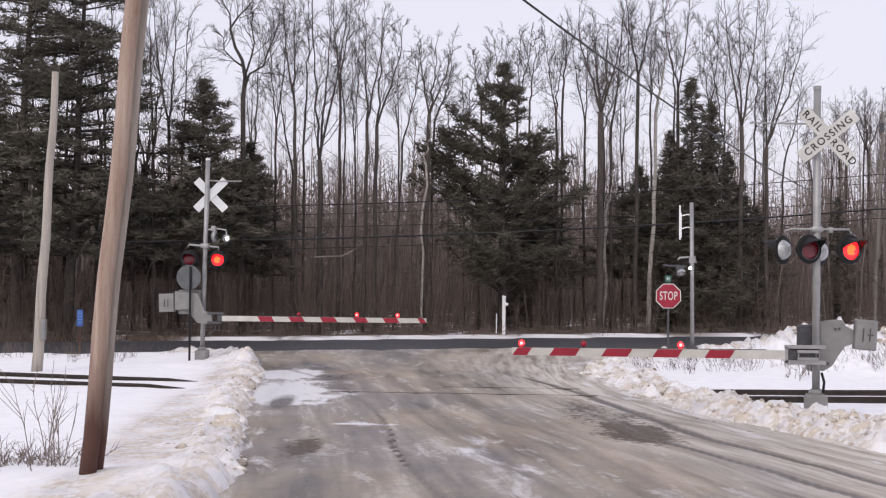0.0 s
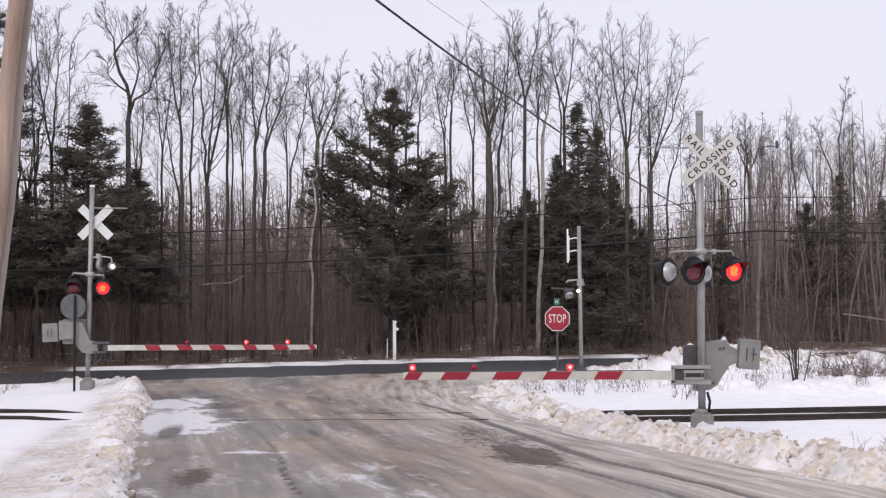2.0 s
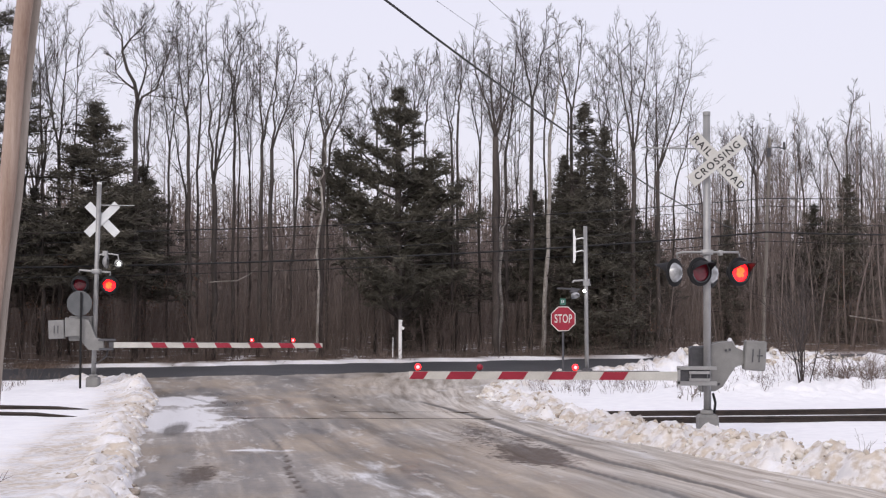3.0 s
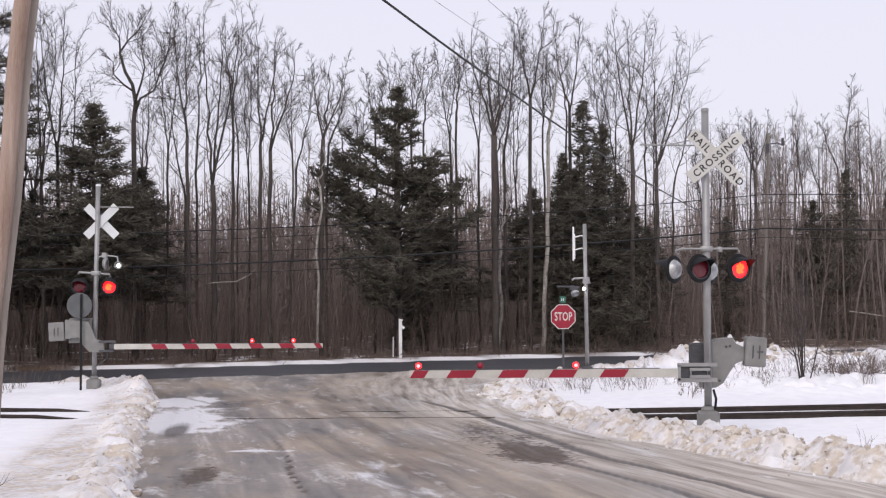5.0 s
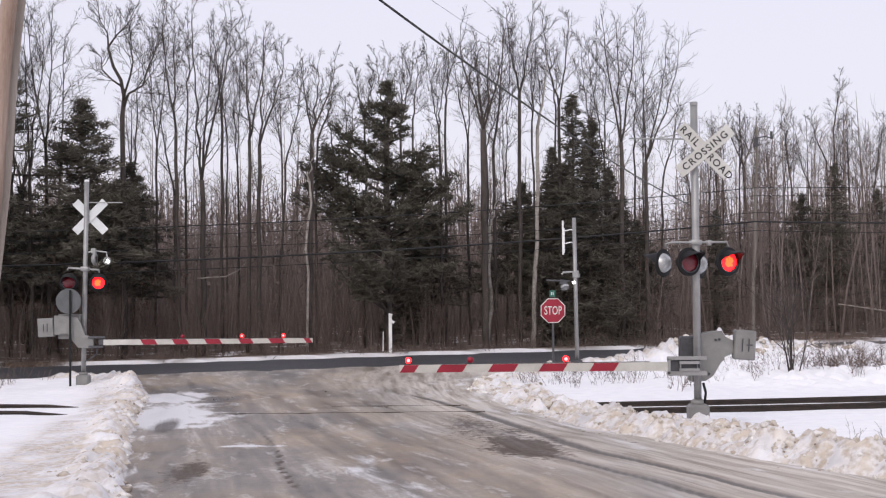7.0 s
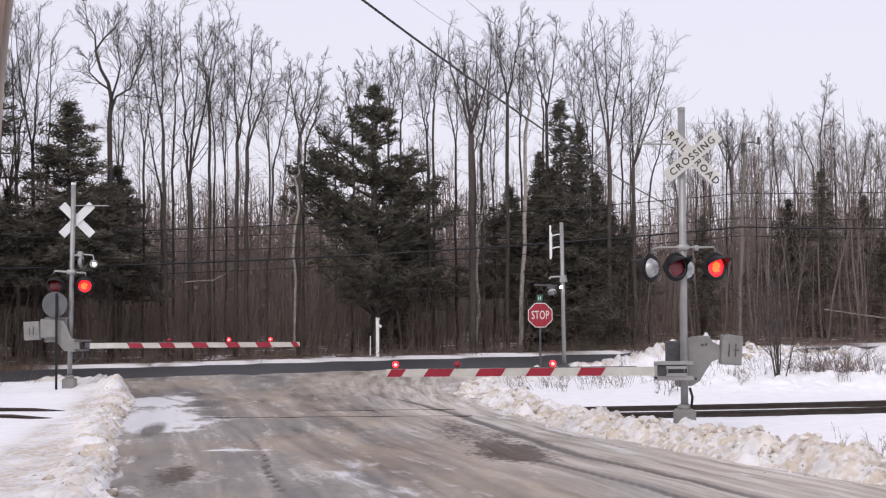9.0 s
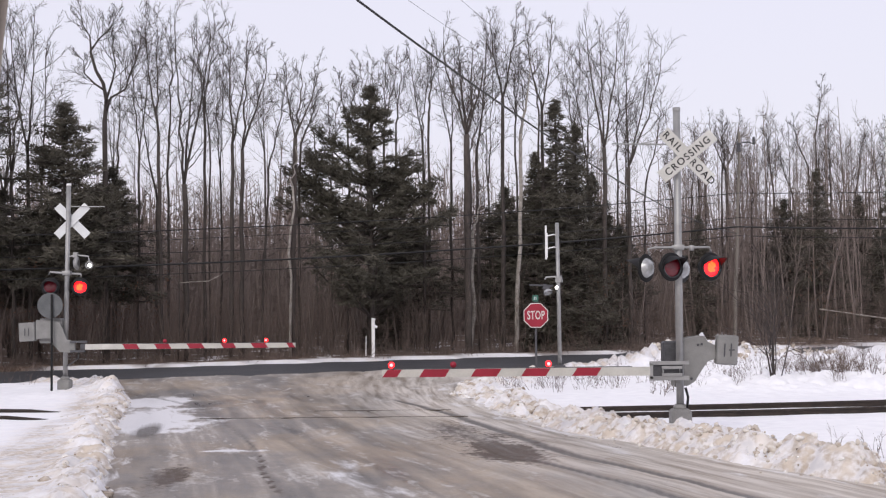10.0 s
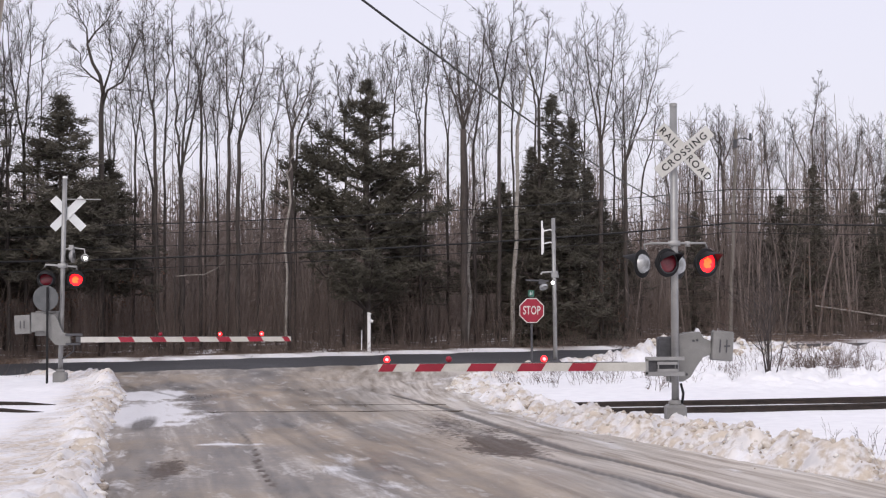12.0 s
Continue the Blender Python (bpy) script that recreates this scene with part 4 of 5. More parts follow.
def ramify(m, rnd, p, d, ln, r, level):
    """A limb with its branches and twigs; they leave at narrow angles and turn up towards the light."""
    steps = (1, 3, 5)[level]
    pts = wander(rnd, p, d, ln, steps, (0.10, 0.13, 0.10)[level], (0.02, 0.055, 0.085)[level])
    m.tube(pts, [max(0.0026, r * (1 - 0.75 * i / steps)) for i in range(steps + 1)], (3, 3, 4)[level], False)
    if not level:
        return
    for k in range((0, 5, 6)[level]):
        t = 0.18 + 0.80 * (k + rnd.random()) / (0, 5, 6)[level]
        q, e = at_part(pts, min(t, 0.985))
        ramify(m, rnd, q, side_way(rnd, e, rnd.uniform(0.38, 0.90)), ln * rnd.uniform(0.30, 0.60) * (1.15 - 0.35 * t), (0, 0.0048, 0.0092)[level], level - 1)


def leader_limbs(crown, rnd, pts, ln, r, first, count):
    for k in range(count):
        t = first + (0.99 - first) * (k + rnd.random()) / count
        q, e = at_part(pts, min(t, 0.985))
        size = ln * (0.15 + 0.30 * (1 - t)) * rnd.uniform(0.6, 1.25)
        ramify(crown, rnd, q, side_way(rnd, e, rnd.uniform(0.45, 0.95)), size, max(0.012, r * 0.40 * (1 - 0.6 * t)), 2)


def bare_tree_meshes(seed, h=15.0, girth=0.12, fork=0.5, lean=0.0, leaders=(0.0,), kinks=0.02, limbs=10):
    """Trunk and crown of a leafless tree. The trunk leans by lean metres up to its fork, and its leaders end that many metres aside of it."""
    rnd = random.Random(seed)
    trunk, crown = Mesh(), Mesh()
    zf = h * fork
    foot = [Vector((lean * (i / 8) ** 1.4 + rnd.gauss(0, kinks), rnd.gauss(0, kinks), -0.3 + (zf + 0.3) * i / 8)) for i in range(9)]
    top_r = girth * (0.80 if len(leaders) < 3 else 0.92)
    trunk.tube(foot, [girth * 1.15 + (top_r - girth * 1.15) * i / 8 for i in range(9)], 8)
    share = top_r / len(leaders) ** 0.5
    for n, aside in enumerate(leaders):
        up = (h - zf) * (1 - 0.10 * rnd.random() - 0.02 * abs(aside)) if n else h - zf
        deep = rnd.gauss(0, 0.5)
        pts = []
        for i in range(11):
            u = i / 10
            bow = math.sin(u * math.pi / 2) ** 1.1
            pts.append(foot[-1] + Vector((aside * bow + rnd.gauss(0, kinks * 1.3) * (i > 0), deep * bow, up * u)))
        trunk.tube(pts, [share * (1 - 0.94 * (i / 10) ** 0.85) + 0.005 for i in range(11)], 6)
        leader_limbs(crown, rnd, pts, up, share, 0.06, limbs)
    for _ in range(9):
        q, e = at_part(foot, rnd.uniform(0.35, 0.98))
        ramify(crown, rnd, q, side_way(rnd, e, rnd.uniform(0.6, 1.1)), h * rnd.uniform(0.04, 0.12), 0.011, 1)
    return trunk, crown


def tree_thing(name, label, meshes, mats, category="tree", group="woodland edge trees"):
    ob = thing(name, label, category, (0, 0, -500), 0, group)
    part("trunk", meshes[0], mats[0], ob, "", True)
    part("crown", meshes[1], mats[1], ob)
    return ob


def place_at(px, off):
    y = along_main(px, off)
    return (px - 784) / 2413 * y, y


def plant(proto, rows, full, rnd):
    """Rows of bearing, top height in the view, metres behind the main road: copies of a tree of height full."""
    for px, top, off in rows:
        x, y = place_at(px, off)
        h = 2.35 + (525 - top) / 2413 * y
        s = h / full
        m = pose(x, y, 0.0, 0, 0, rnd.uniform(0, 360))
        ob = copy_thing(proto, m)
        ob.scale = (s * rnd.uniform(0.9, 1.1),) * 2 + (s,)


rnd = random.Random(11)
# bearing at the fork, lean up to it, height of the top in the view, metres behind the road, girth and fork in the view, ends of the leaders
WEST_STAND = [
    (62, -6, 5, 3.4, 8, 300, (-8, 22)), (92, -6, -5, 4.2, 9, 275, (-16, 18)), (118, 4, 40, 8.0, 6, 330, (6,)), (30, 0, 10, 6.0, 8, 330, (-20, 4)),
    (-34, 8, 0, 5.0, 9, 320, (-18, 14)), (-98, 0, 30, 7.0, 8, 330, (0, 20)), (-170, 6, 20, 6.0, 9, 300, (-20, 18)), (288, 2, 35, 5.0, 6, 265, (-12, 12)),
    (322, -6, -12, 3.6, 9, 240, (-20, 2)),
]
NORTH_STAND = [
    (368, -2, -8, 3.4, 12, 325, (-8, 10, 34)), (404, 2, -2, 4.6, 7, 180, (10, -12)), (453, 4, 10, 4.0, 9, 255, (-4, 20)), (472, 6, 45, 3.5, 10, 265, (8, 36)),
    (340, 0, 20, 8.0, 6, 260, (4,)), (516, 14, 95, 5.2, 5, 300, (26,)), (432, 0, 60, 9.0, 5, 300, (-6, 8)), (248, 0, 70, 8.5, 5, 300, (6,)),
]
MIDDLE_STAND = [
    (563, 4, 78, 3.4, 10, 245, (-16, 10, 34)), (572, 4, 110, 5.0, 6, 255, (22,)), (657, 2, 105, 6.0, 5, 215, (-12, 14)), (692, 0, 78, 7.5, 6, 230, (-10, 8)),
    (722, 0, 72, 8.0, 6, 230, (4, 20)), (742, 0, 85, 8.5, 5, 220, (8,)), (790, -2, 58, 4.8, 6, 240, (-16, 8)), (800, 0, 50, 6.0, 6, 200, (6,)),
    (628, 0, 150, 9.0, 4, 280, (-6, 6)),
]
EAST_STAND = [
    (868, 0, 22, 3.4, 14, 240, (-34, -10, 10, 30)), (886, -2, 35, 5.0, 8, 290, (14,)), (907, 0, 60, 7.0, 5, 330, (-4, 6)), (932, 2, -5, 3.8, 9, 175, (-18, 20)),
    (1002, 0, 0, 4.0, 8, 200, (-22, 16)), (996, 0, 60, 8.0, 5, 210, (-6,)), (840, 0, 45, 7.0, 6, 260, (-20, 6)),
]
ROAD_STAND = [
    (1112, 2, 8, 3.6, 10, 265, (-26, -4, 18)), (1156, 0, 45, 4.0, 9, 300, (0, 30, 48)), (1083, -2, 60, 6.0, 6, 290, (-16, 6)), (1135, 0, 90, 9.0, 5, 280, (6,)),
    (1186, 6, 150, 7.0, 5, 330, (24,)), (1058, 0, 40, 9.0, 5, 250, (-8, 10)),
]
COUNTS = ("", "one straight stem", "two upswept leaders", "three upswept leaders", "four upswept leaders")
WOODS = []
for stand in (WEST_STAND, NORTH_STAND, MIDDLE_STAND, EAST_STAND, ROAD_STAND):
    for px, lean, top, off, girth, fork_at, ends in stand:
        x, y = place_at(px - lean, off)
        k = y / 2413
        h, zf = 2.35 + (500 - top) * k, 2.35 + (525 - fork_at) * k
        ob = tree_thing("bare_tree", "leafless grey hardwood with " + COUNTS[len(ends)], bare_tree_meshes(len(WOODS) + 400, h, girth * k * 0.40, zf / h, lean * k, [e * 1.25 * k for e in ends], 0.025, 12 if len(ends) < 3 else 9), (bark_dark, twig))
        ob.matrix_world = pose(x, y, 0.0)
        WOODS.append((ob, h))


def crooked_tree():
    """The crooked hardwood: its trunk kinks aside, and one limb swings out and up again."""
    r = random.Random(77)
    x, y = place_at(228, 3.4)
    k = y / 2413
    at = lambda px, py: Vector(((px - 228) * k, r.gauss(0, 0.08), 2.35 + (525 - py) * k))
    trunk, crown = Mesh(), Mesh()
    stem = [Vector((0, 0, -0.3)), at(229, 420), at(229, 300), at(227, 215), at(229, 175), at(224, 145), at(211, 122), at(203, 88)]
    trunk.tube(stem, [0.105, 0.10, 0.092, 0.086, 0.075, 0.062, 0.055, 0.046], 8)
    for pts, w in (([at(203, 88), at(216, 66), at(236, 46), at(254, 18)], 0.045), ([at(203, 88), at(199, 60), at(188, 40), at(182, 5)], 0.04), ([at(227, 200), at(240, 172), at(264, 156), at(272, 128), at(284, 100), at(292, 60)], 0.055),
                   ([at(227, 158), at(210, 146), at(192, 128), at(190, 105), at(176, 90)], 0.042), ([at(228, 180), at(240, 140), at(248, 115), at(240, 80), at(244, 50)], 0.045)):
        n = len(pts) - 1
        trunk.tube(pts, [w * (1 - 0.8 * i / n) for i in range(n + 1)], 6)
        leader_limbs(crown, r, pts, sum((b - a).length for a, b in zip(pts, pts[1:])) * 1.5, w, 0.2, 10)
    ob = tree_thing("bare_tree", "crooked leafless hardwood with a kinked trunk", (trunk, crown), (bark_dark, twig))
    ob.matrix_world = pose(x, y, 0)


crooked_tree()
# thinner trees farther in, and the younger ones along the road
DEEP = [(px + rnd.uniform(-12, 12), rnd.uniform(90, 230), rnd.uniform(9, 22)) for px in range(-300, 1230, 90)]
YOUNG = [(1238 + 20 * k + rnd.uniform(-8, 8), rnd.uniform(205, 278), rnd.uniform(12, 34)) for k in range(30)] + [(1490, 148, 18)]
for px, top, off in DEEP + YOUNG:
    proto, h = rnd.choice(WOODS[8:])
    plant(proto, [(px, top, off)], h, rnd)


def birch(label, px, lean, top, off, girth, fork_at, seed):
    x, y = place_at(px, off)
    k = y / 2413
    h, zf = 2.35 + (525 - top) * k, 2.35 + (525 - fork_at) * k
    ob = tree_thing("birch_tree", label, bare_tree_meshes(seed, h, girth * k * 0.46, zf / h, lean * k, (14 * k,), 0.05, 10), (bark_pale, twig))
    ob.matrix_world = pose(x, y, 0)


birch("pale-barked leaning birch with a bare crown", 953, 16, 100, 3.2, 8, 240, 501)
birch("slim pale grey birch among the brush", 875, 2, 330, 4.2, 7, 420, 502)
birch("slim pale grey birch among the brush", 552, 8, 215, 3.2, 5, 330, 503)
birch("slim pale grey birch among the brush", 1082, -6, 250, 4.6, 4, 330, 504)

bent = thing("bent_sapling", "bare sapling with one pale bent-over branch", "sapling")
x, y = place_at(356, 3.0)
k = y / 2413
part("trunk", Mesh().tube([(x, y, 0), (x + 0.05, y, 1.5), (x + 0.04, y, 2.9), (x + 0.1, y, 4.2)], [0.035, 0.03, 0.022, 0.008], 6), bark_dark, bent, "", True)
part("branch", Mesh().tube([(x + 0.04, y, 2.86), (x + 26 * k, y - 0.05, 2.90), (x + 54 * k, y - 0.1, 2.92), (x + 76 * k, y - 0.1, 3.14), (x + 90 * k, y - 0.1, 3.42)], [0.022, 0.022, 0.02, 0.016, 0.008], 6), bark_pale, bent, "pale barkless branch", True)


def conifer_meshes(seed, h, width, tiers, start=0.12, droop=0.0, lift=0.25, ragged=0.3, blades=16, clump=0.30, extra=(), dense=8, puff=0.11, taper=0.80, whorl=(5, 6, 6, 7)):
    """Trunk and needle crown of an evergreen: limbs in rough tiers, tufts of needles along them."""
    rnd = random.Random(seed)
    trunk, crown = Mesh(), Mesh()
    pts = wander(rnd, Vector((0, 0, -0.3)), Vector((0, 0, 1)), h, 12, 0.012, 0.05)
    g = h * 0.013
    trunk.tube(pts, [g * (1 - 0.93 * i / 12) + 0.006 for i in range(13)], 8)
    v, f = crown.v, crown.f
    for k in range(tiers):
        t = start + (0.985 - start) * min(1.0, max(0.0, (k + rnd.uniform(-0.45, 0.45)) / (tiers - 1)))
        reach = width * 0.5 * ((1 - t) / (1 - start)) ** taper + 0.06
        if t < 0.3:
            reach *= 0.75 + 0.25 * t / 0.3
        limbs = [(rnd.uniform(0, 2 * math.pi), reach * rnd.uniform(1 - ragged, 1 + ragged * 0.45)) for _ in range(rnd.choice(whorl))]
        limbs += [(radians(way + rnd.uniform(-12, 12)), ln) for at, way, ln in extra if abs(at - t) < 0.45 / tiers]
        for a, ln in limbs:
            p, _ = at_part(pts, min(0.99, t + rnd.uniform(-0.012, 0.012)))
            d = Vector((math.cos(a), math.sin(a), lift * rnd.uniform(0.2, 1.2) - droop))
            limb = wander(rnd, p, d.normalized(), ln, 5, 0.07, 0.09 if droop <= 0 else -0.01)
            trunk.tube(limb[::2] + limb[-1:], [0.018 + 0.012 * ln * (1 - i / 3) for i in range(4)], 3, False)
            for c in range(max(5, int(ln * dense))):
                u = rnd.uniform(0.18, 1.0) ** 0.8
                cp, cd = at_part(limb, min(u, 0.99))
                spread_ = 0.28 * ln * (1.15 - u) + 0.10
                cp = cp + Vector((rnd.gauss(0, spread_ * 0.5), rnd.gauss(0, spread_ * 0.5), rnd.gauss(0.02, puff)))
                for _ in range(blades):
                    w = Vector((rnd.gauss(0, 1), rnd.gauss(0, 1), rnd.gauss(0.3, 0.45))).normalized()
                    s = w.cross(Vector((rnd.gauss(0, 1), rnd.gauss(0, 1), rnd.gauss(0, 1)))).normalized() * 0.021
                    o = cp + Vector((rnd.gauss(0, 0.06), rnd.gauss(0, 0.06), rnd.gauss(0, 0.03)))
                    e = o + w * clump * rnd.uniform(0.5, 1.1)
                    i = len(v)
                    v.extend((tuple(o - s), tuple(o + s), tuple(e)))
                    f.append((i, i + 1, i + 2))
    return trunk, crown


def evergreen(label, meshes, mat, px, off, turn=0.0, scale=1.0, name="pine_tree", proto=None):
    x, y = place_at(px, off)
    ob = proto or tree_thing(name, label, meshes, (bark_dark, mat), "conifer", "evergreens")
    if proto:
        ob = copy_thing(proto, pose(x, y, 0, 0, 0, turn))
    else:
        ob.matrix_world = pose(x, y, 0, 0, 0, turn)
    ob.scale = (scale, scale, scale)
    return ob


big_pine = evergreen("dark green white pine with layered upswept boughs", conifer_meshes(21, 10.8, 6.8, 19, 0.16, 0.0, 0.45, 0.5, 14, 0.25, ((0.70, 180, 2.7), (0.67, 174, 2.4), (0.61, 184, 3.1), (0.57, 178, 3.2), (0.53, 183, 3.7), (0.49, 176, 3.6), (0.45, 186, 3.7), (0.40, 178, 3.4), (0.71, 4, 1.9), (0.60, 0, 2.3), (0.52, 8, 2.9), (0.44, -6, 3.1), (0.80, 184, 1.5), (0.655, 176, 2.9), (0.63, 188, 2.8), (0.55, 172, 3.4), (0.51, 188, 3.6), (0.74, -8, 1.7), (0.66, 6, 2.1), (0.56, 4, 2.7), (0.85, 10, 1.0), (0.88, 170, 0.8), (0.50, 180, 4.1), (0.46, 177, 4.2), (0.42, 184, 4.0), (0.49, 0, 3.4), (0.44, 6, 3.6), (0.38, -4, 3.7)), 16, 0.06, 0.80, (4, 5, 5)), needles, 697, 3.6)
spruce = evergreen("narrow dark spruce at the edge of the woods", conifer_meshes(22, 10.6, 5.0, 36, 0.05, 0.04, 0.2, 0.55, 9, 0.28, (), 9), needles_far, 1030, 3.8, name="spruce_tree")
spruce2 = evergreen("ragged dark spruce behind the crossing", conifer_meshes(23, 9.4, 6.0, 26, 0.34, 0.04, 0.2, 0.6, 11, 0.29, (), 10), needles_far, 152, 3.6, name="spruce_tree")
tall_pine = evergreen("tall white pine with long open boughs", conifer_meshes(24, 15.5, 8.6, 28, 0.20, 0.05, 0.20, 0.6, 11, 0.30, (), 8, 0.08), needles, -88, 3.0)
NEAR_GREENS = [
    (tall_pine, -190, 5, 1.1, 80), (spruce2, 232, 5, 0.78, 120), (spruce, 985, 5.0, 0.80, 90),
    (spruce, 1062, 4.6, 0.92, 230), (spruce2, 925, 6, 0.75, 70), (spruce2, 1008, 7, 0.85, 310), (spruce2, 1130, 9, 0.6, 60),
    (spruce2, 770, 6, 0.62, 85), (spruce, 740, 7, 0.68, 150), (spruce, 1492, 9, 0.82, 10),
]
FAR_GREENS = [
    (spruce2, 1440, 14, 0.8, 210), (spruce, 1118, 6, 0.62, 300), (spruce2, 1556, 16, 0.85, 33), (spruce, 1275, 12, 0.6, 140), (spruce2, 60, 8, 0.7, 250),
    (spruce, 1620, 10, 0.8, 77), (spruce2, 1090, 9, 0.55, 190), 
    (spruce, -240, 7, 1.0, 9), (spruce, 1085, 7.5, 0.75, 130),
]
for proto, px, off, s, turn in NEAR_GREENS + FAR_GREENS:
    evergreen("", None, None, px, off, turn, s, proto=proto)


# ---------------------------------------------------------------- woods behind, brush and weeds
def scatter(name, label, category, variants, mat, places, group=""):
    """Many small copies of a few shapes, joined into one object."""
    vs, fs, k = [], [], 0
    for x, y, z, s, sz, turn, kind in places:
        v, f = variants[kind]
        c, w = math.cos(turn), math.sin(turn)
        q = np.stack([(v[:, 0] * c - v[:, 1] * w) * s + x, (v[:, 0] * w + v[:, 1] * c) * s + y, v[:, 2] * sz + z], 1)
        vs.append(q)
        fs.append(f + k)
        k += len(v)
    co, tri = np.concatenate(vs), np.concatenate(fs)
    me = bpy.data.meshes.new(name)
    me.vertices.add(len(co))
    me.vertices.foreach_set("co", co.ravel())
    me.loops.add(tri.size)
    me.loops.foreach_set("vertex_index", tri.ravel())
    me.polygons.add(len(tri))
    me.polygons.foreach_set("loop_start", np.arange(0, tri.size, 3))
    me.update(calc_edges=True)
    me.materials.append(mat)
    return tagged(new(name, me), label, category, group, "stuff")


def arrays(mesh):
    tri = [(q[0], q[i], q[i + 1]) for q in mesh.f for i in range(1, len(q) - 1)]
    return np.array(mesh.v, float), np.array(tri, int)


def thin_tree(seed, h=12.0, r=0.06, limbs=13, start=0.3, fine=5):
    rnd = random.Random(seed)
    m = Mesh()
    pts = wander(rnd, Vector((0, 0, -0.3)), Vector((rnd.gauss(0, 0.05), rnd.gauss(0, 0.05), 1)), h, 6, 0.04, 0.05)
    m.tube(pts, [r * (1 - 0.88 * i / 6) + 0.004 for i in range(7)], 4, False)
    for k in range(limbs):
        t = start + (0.97 - start) * (k + rnd.random()) / limbs
        p, d = at_part(pts, t)
        ln = h * (0.09 + 0.17 * (1 - t)) * rnd.uniform(0.6, 1.2)
        b1 = wander(rnd, p, side_way(rnd, d, rnd.uniform(0.5, 1.0)), ln, 3, 0.12, 0.14)
        m.tube(b1, [0.018, 0.012, 0.008, 0.005], 3, False)
        for _ in range(fine):
            p2, d2 = at_part(b1, rnd.uniform(0.2, 0.98))
            b2 = wander(rnd, p2, side_way(rnd, d2, rnd.uniform(0.35, 0.9)), ln * rnd.uniform(0.3, 0.6), 1, 0.14, 0.10)
            m.tube(b2, [0.008, 0.004], 3, False)
    return arrays(m)


def bush(seed, stems=9, h=1.6, spread_=0.35, r=0.012, twigs=4):
    rnd = random.Random(seed)
    m = Mesh()
    for _ in range(stems):
        p = Vector((rnd.gauss(0, spread_ * 0.4), rnd.gauss(0, spread_ * 0.4), -0.1))
        d = Vector((rnd.gauss(0, spread_), rnd.gauss(0, spread_), 1)).normalized()
        ln = h * rnd.uniform(0.5, 1.1)
        b1 = wander(rnd, p, d, ln, 4, 0.10, 0.04)
        m.tube(b1, [r, r * 0.85, r * 0.7, r * 0.5, r * 0.3], 3, False)
        for _ in range(twigs):
            p2, d2 = at_part(b1, rnd.uniform(0.3, 0.98))
            b2 = wander(rnd, p2, side_way(rnd, d2, rnd.uniform(0.4, 0.9)), ln * rnd.uniform(0.2, 0.45), 1, 0.15, 0.05)
            m.tube(b2, [r * 0.55, r * 0.25], 3, False)
    return m


THIN = [thin_tree(s, limbs=11, fine=4, start=0.22 + 0.04 * (s - 40)) for s in range(40, 46)]
places = []
for k in range(500):
    off = 5 + 40 * rnd.random() ** 1.1
    px = rnd.uniform(-330, 1900)
    x, y = place_at(px, off)
    s = rnd.uniform(0.75, 1.25)
    tall = rnd.uniform(0.36, 0.80) if k % 3 == 0 else rnd.uniform(0.30, 0.52)
    s *= 1.0 if k % 3 == 0 else 0.8
    tall *= 1.0 if px < 1230 else 1.35
    places.append((x, y, -0.1, s, tall, rnd.uniform(0, 6.3), rnd.randrange(6)))
for _ in range(190):
    px = rnd.uniform(1225, 1950)
    x, y = place_at(px, rnd.uniform(8, 38))
    h = 2.35 + (525 - rnd.uniform(195, 330)) / 2413 * y
    places.append((x, y, -0.1, rnd.uniform(0.8, 1.1), h / 12.0, rnd.uniform(0, 6.3), rnd.randrange(6)))
for _ in range(130):
    px = rnd.uniform(-330, 1225)
    x, y = place_at(px, rnd.uniform(12, 38))
    h = 2.35 + (525 - rnd.uniform(215, 360)) / 2413 * y
    places.append((x, y, -0.1, rnd.uniform(0.7, 1.0), h / 12.0, rnd.uniform(0, 6.3), rnd.randrange(6)))
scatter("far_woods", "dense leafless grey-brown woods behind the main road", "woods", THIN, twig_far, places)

SAPLING = [thin_tree(s, 5.5, 0.035, 9, 0.12, 3) for s in range(50, 55)]
places = []
for _ in range(500):
    x, y = place_at(rnd.uniform(-330, 1900), 4 + 36 * rnd.random())
    places.append((x, y, 0.0, rnd.uniform(0.7, 1.1), rnd.uniform(0.6, 1.25), rnd.uniform(0, 6.3), rnd.randrange(5)))
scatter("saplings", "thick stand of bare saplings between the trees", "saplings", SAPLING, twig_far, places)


def spire(seed):
    """A far tree: a stem and a haze of short upswept twigs, broad low down and open at the top."""
    r = random.Random(seed)
    m = Mesh()
    m.tube([(0, 0, 0), (r.gauss(0, 0.15), r.gauss(0, 0.15), 4.5), (r.gauss(0, 0.3), r.gauss(0, 0.3), 9.0)], [0.10, 0.06, 0.015], 3, False)
    for k in range(95):
        t = r.random() ** 1.35
        a = r.uniform(0, 6.3)
        z = 0.3 + 8.6 * t
        p = Vector((r.gauss(0, 0.5 * (1.1 - t)), r.gauss(0, 0.5 * (1.1 - t)), z))
        e = p + Vector((math.cos(a) * r.uniform(0.3, 1.3), math.sin(a) * r.uniform(0.3, 1.3), r.uniform(0.1, 1.1))) * (1.15 - 0.5 * t)
        s = Vector((-math.sin(a), math.cos(a), r.gauss(0, 0.6))).normalized() * (0.085 * (1.1 - t) + 0.012)
        m.add([tuple(p - s), tuple(p + s), tuple(e)], [(0, 1, 2)])
    return arrays(m)


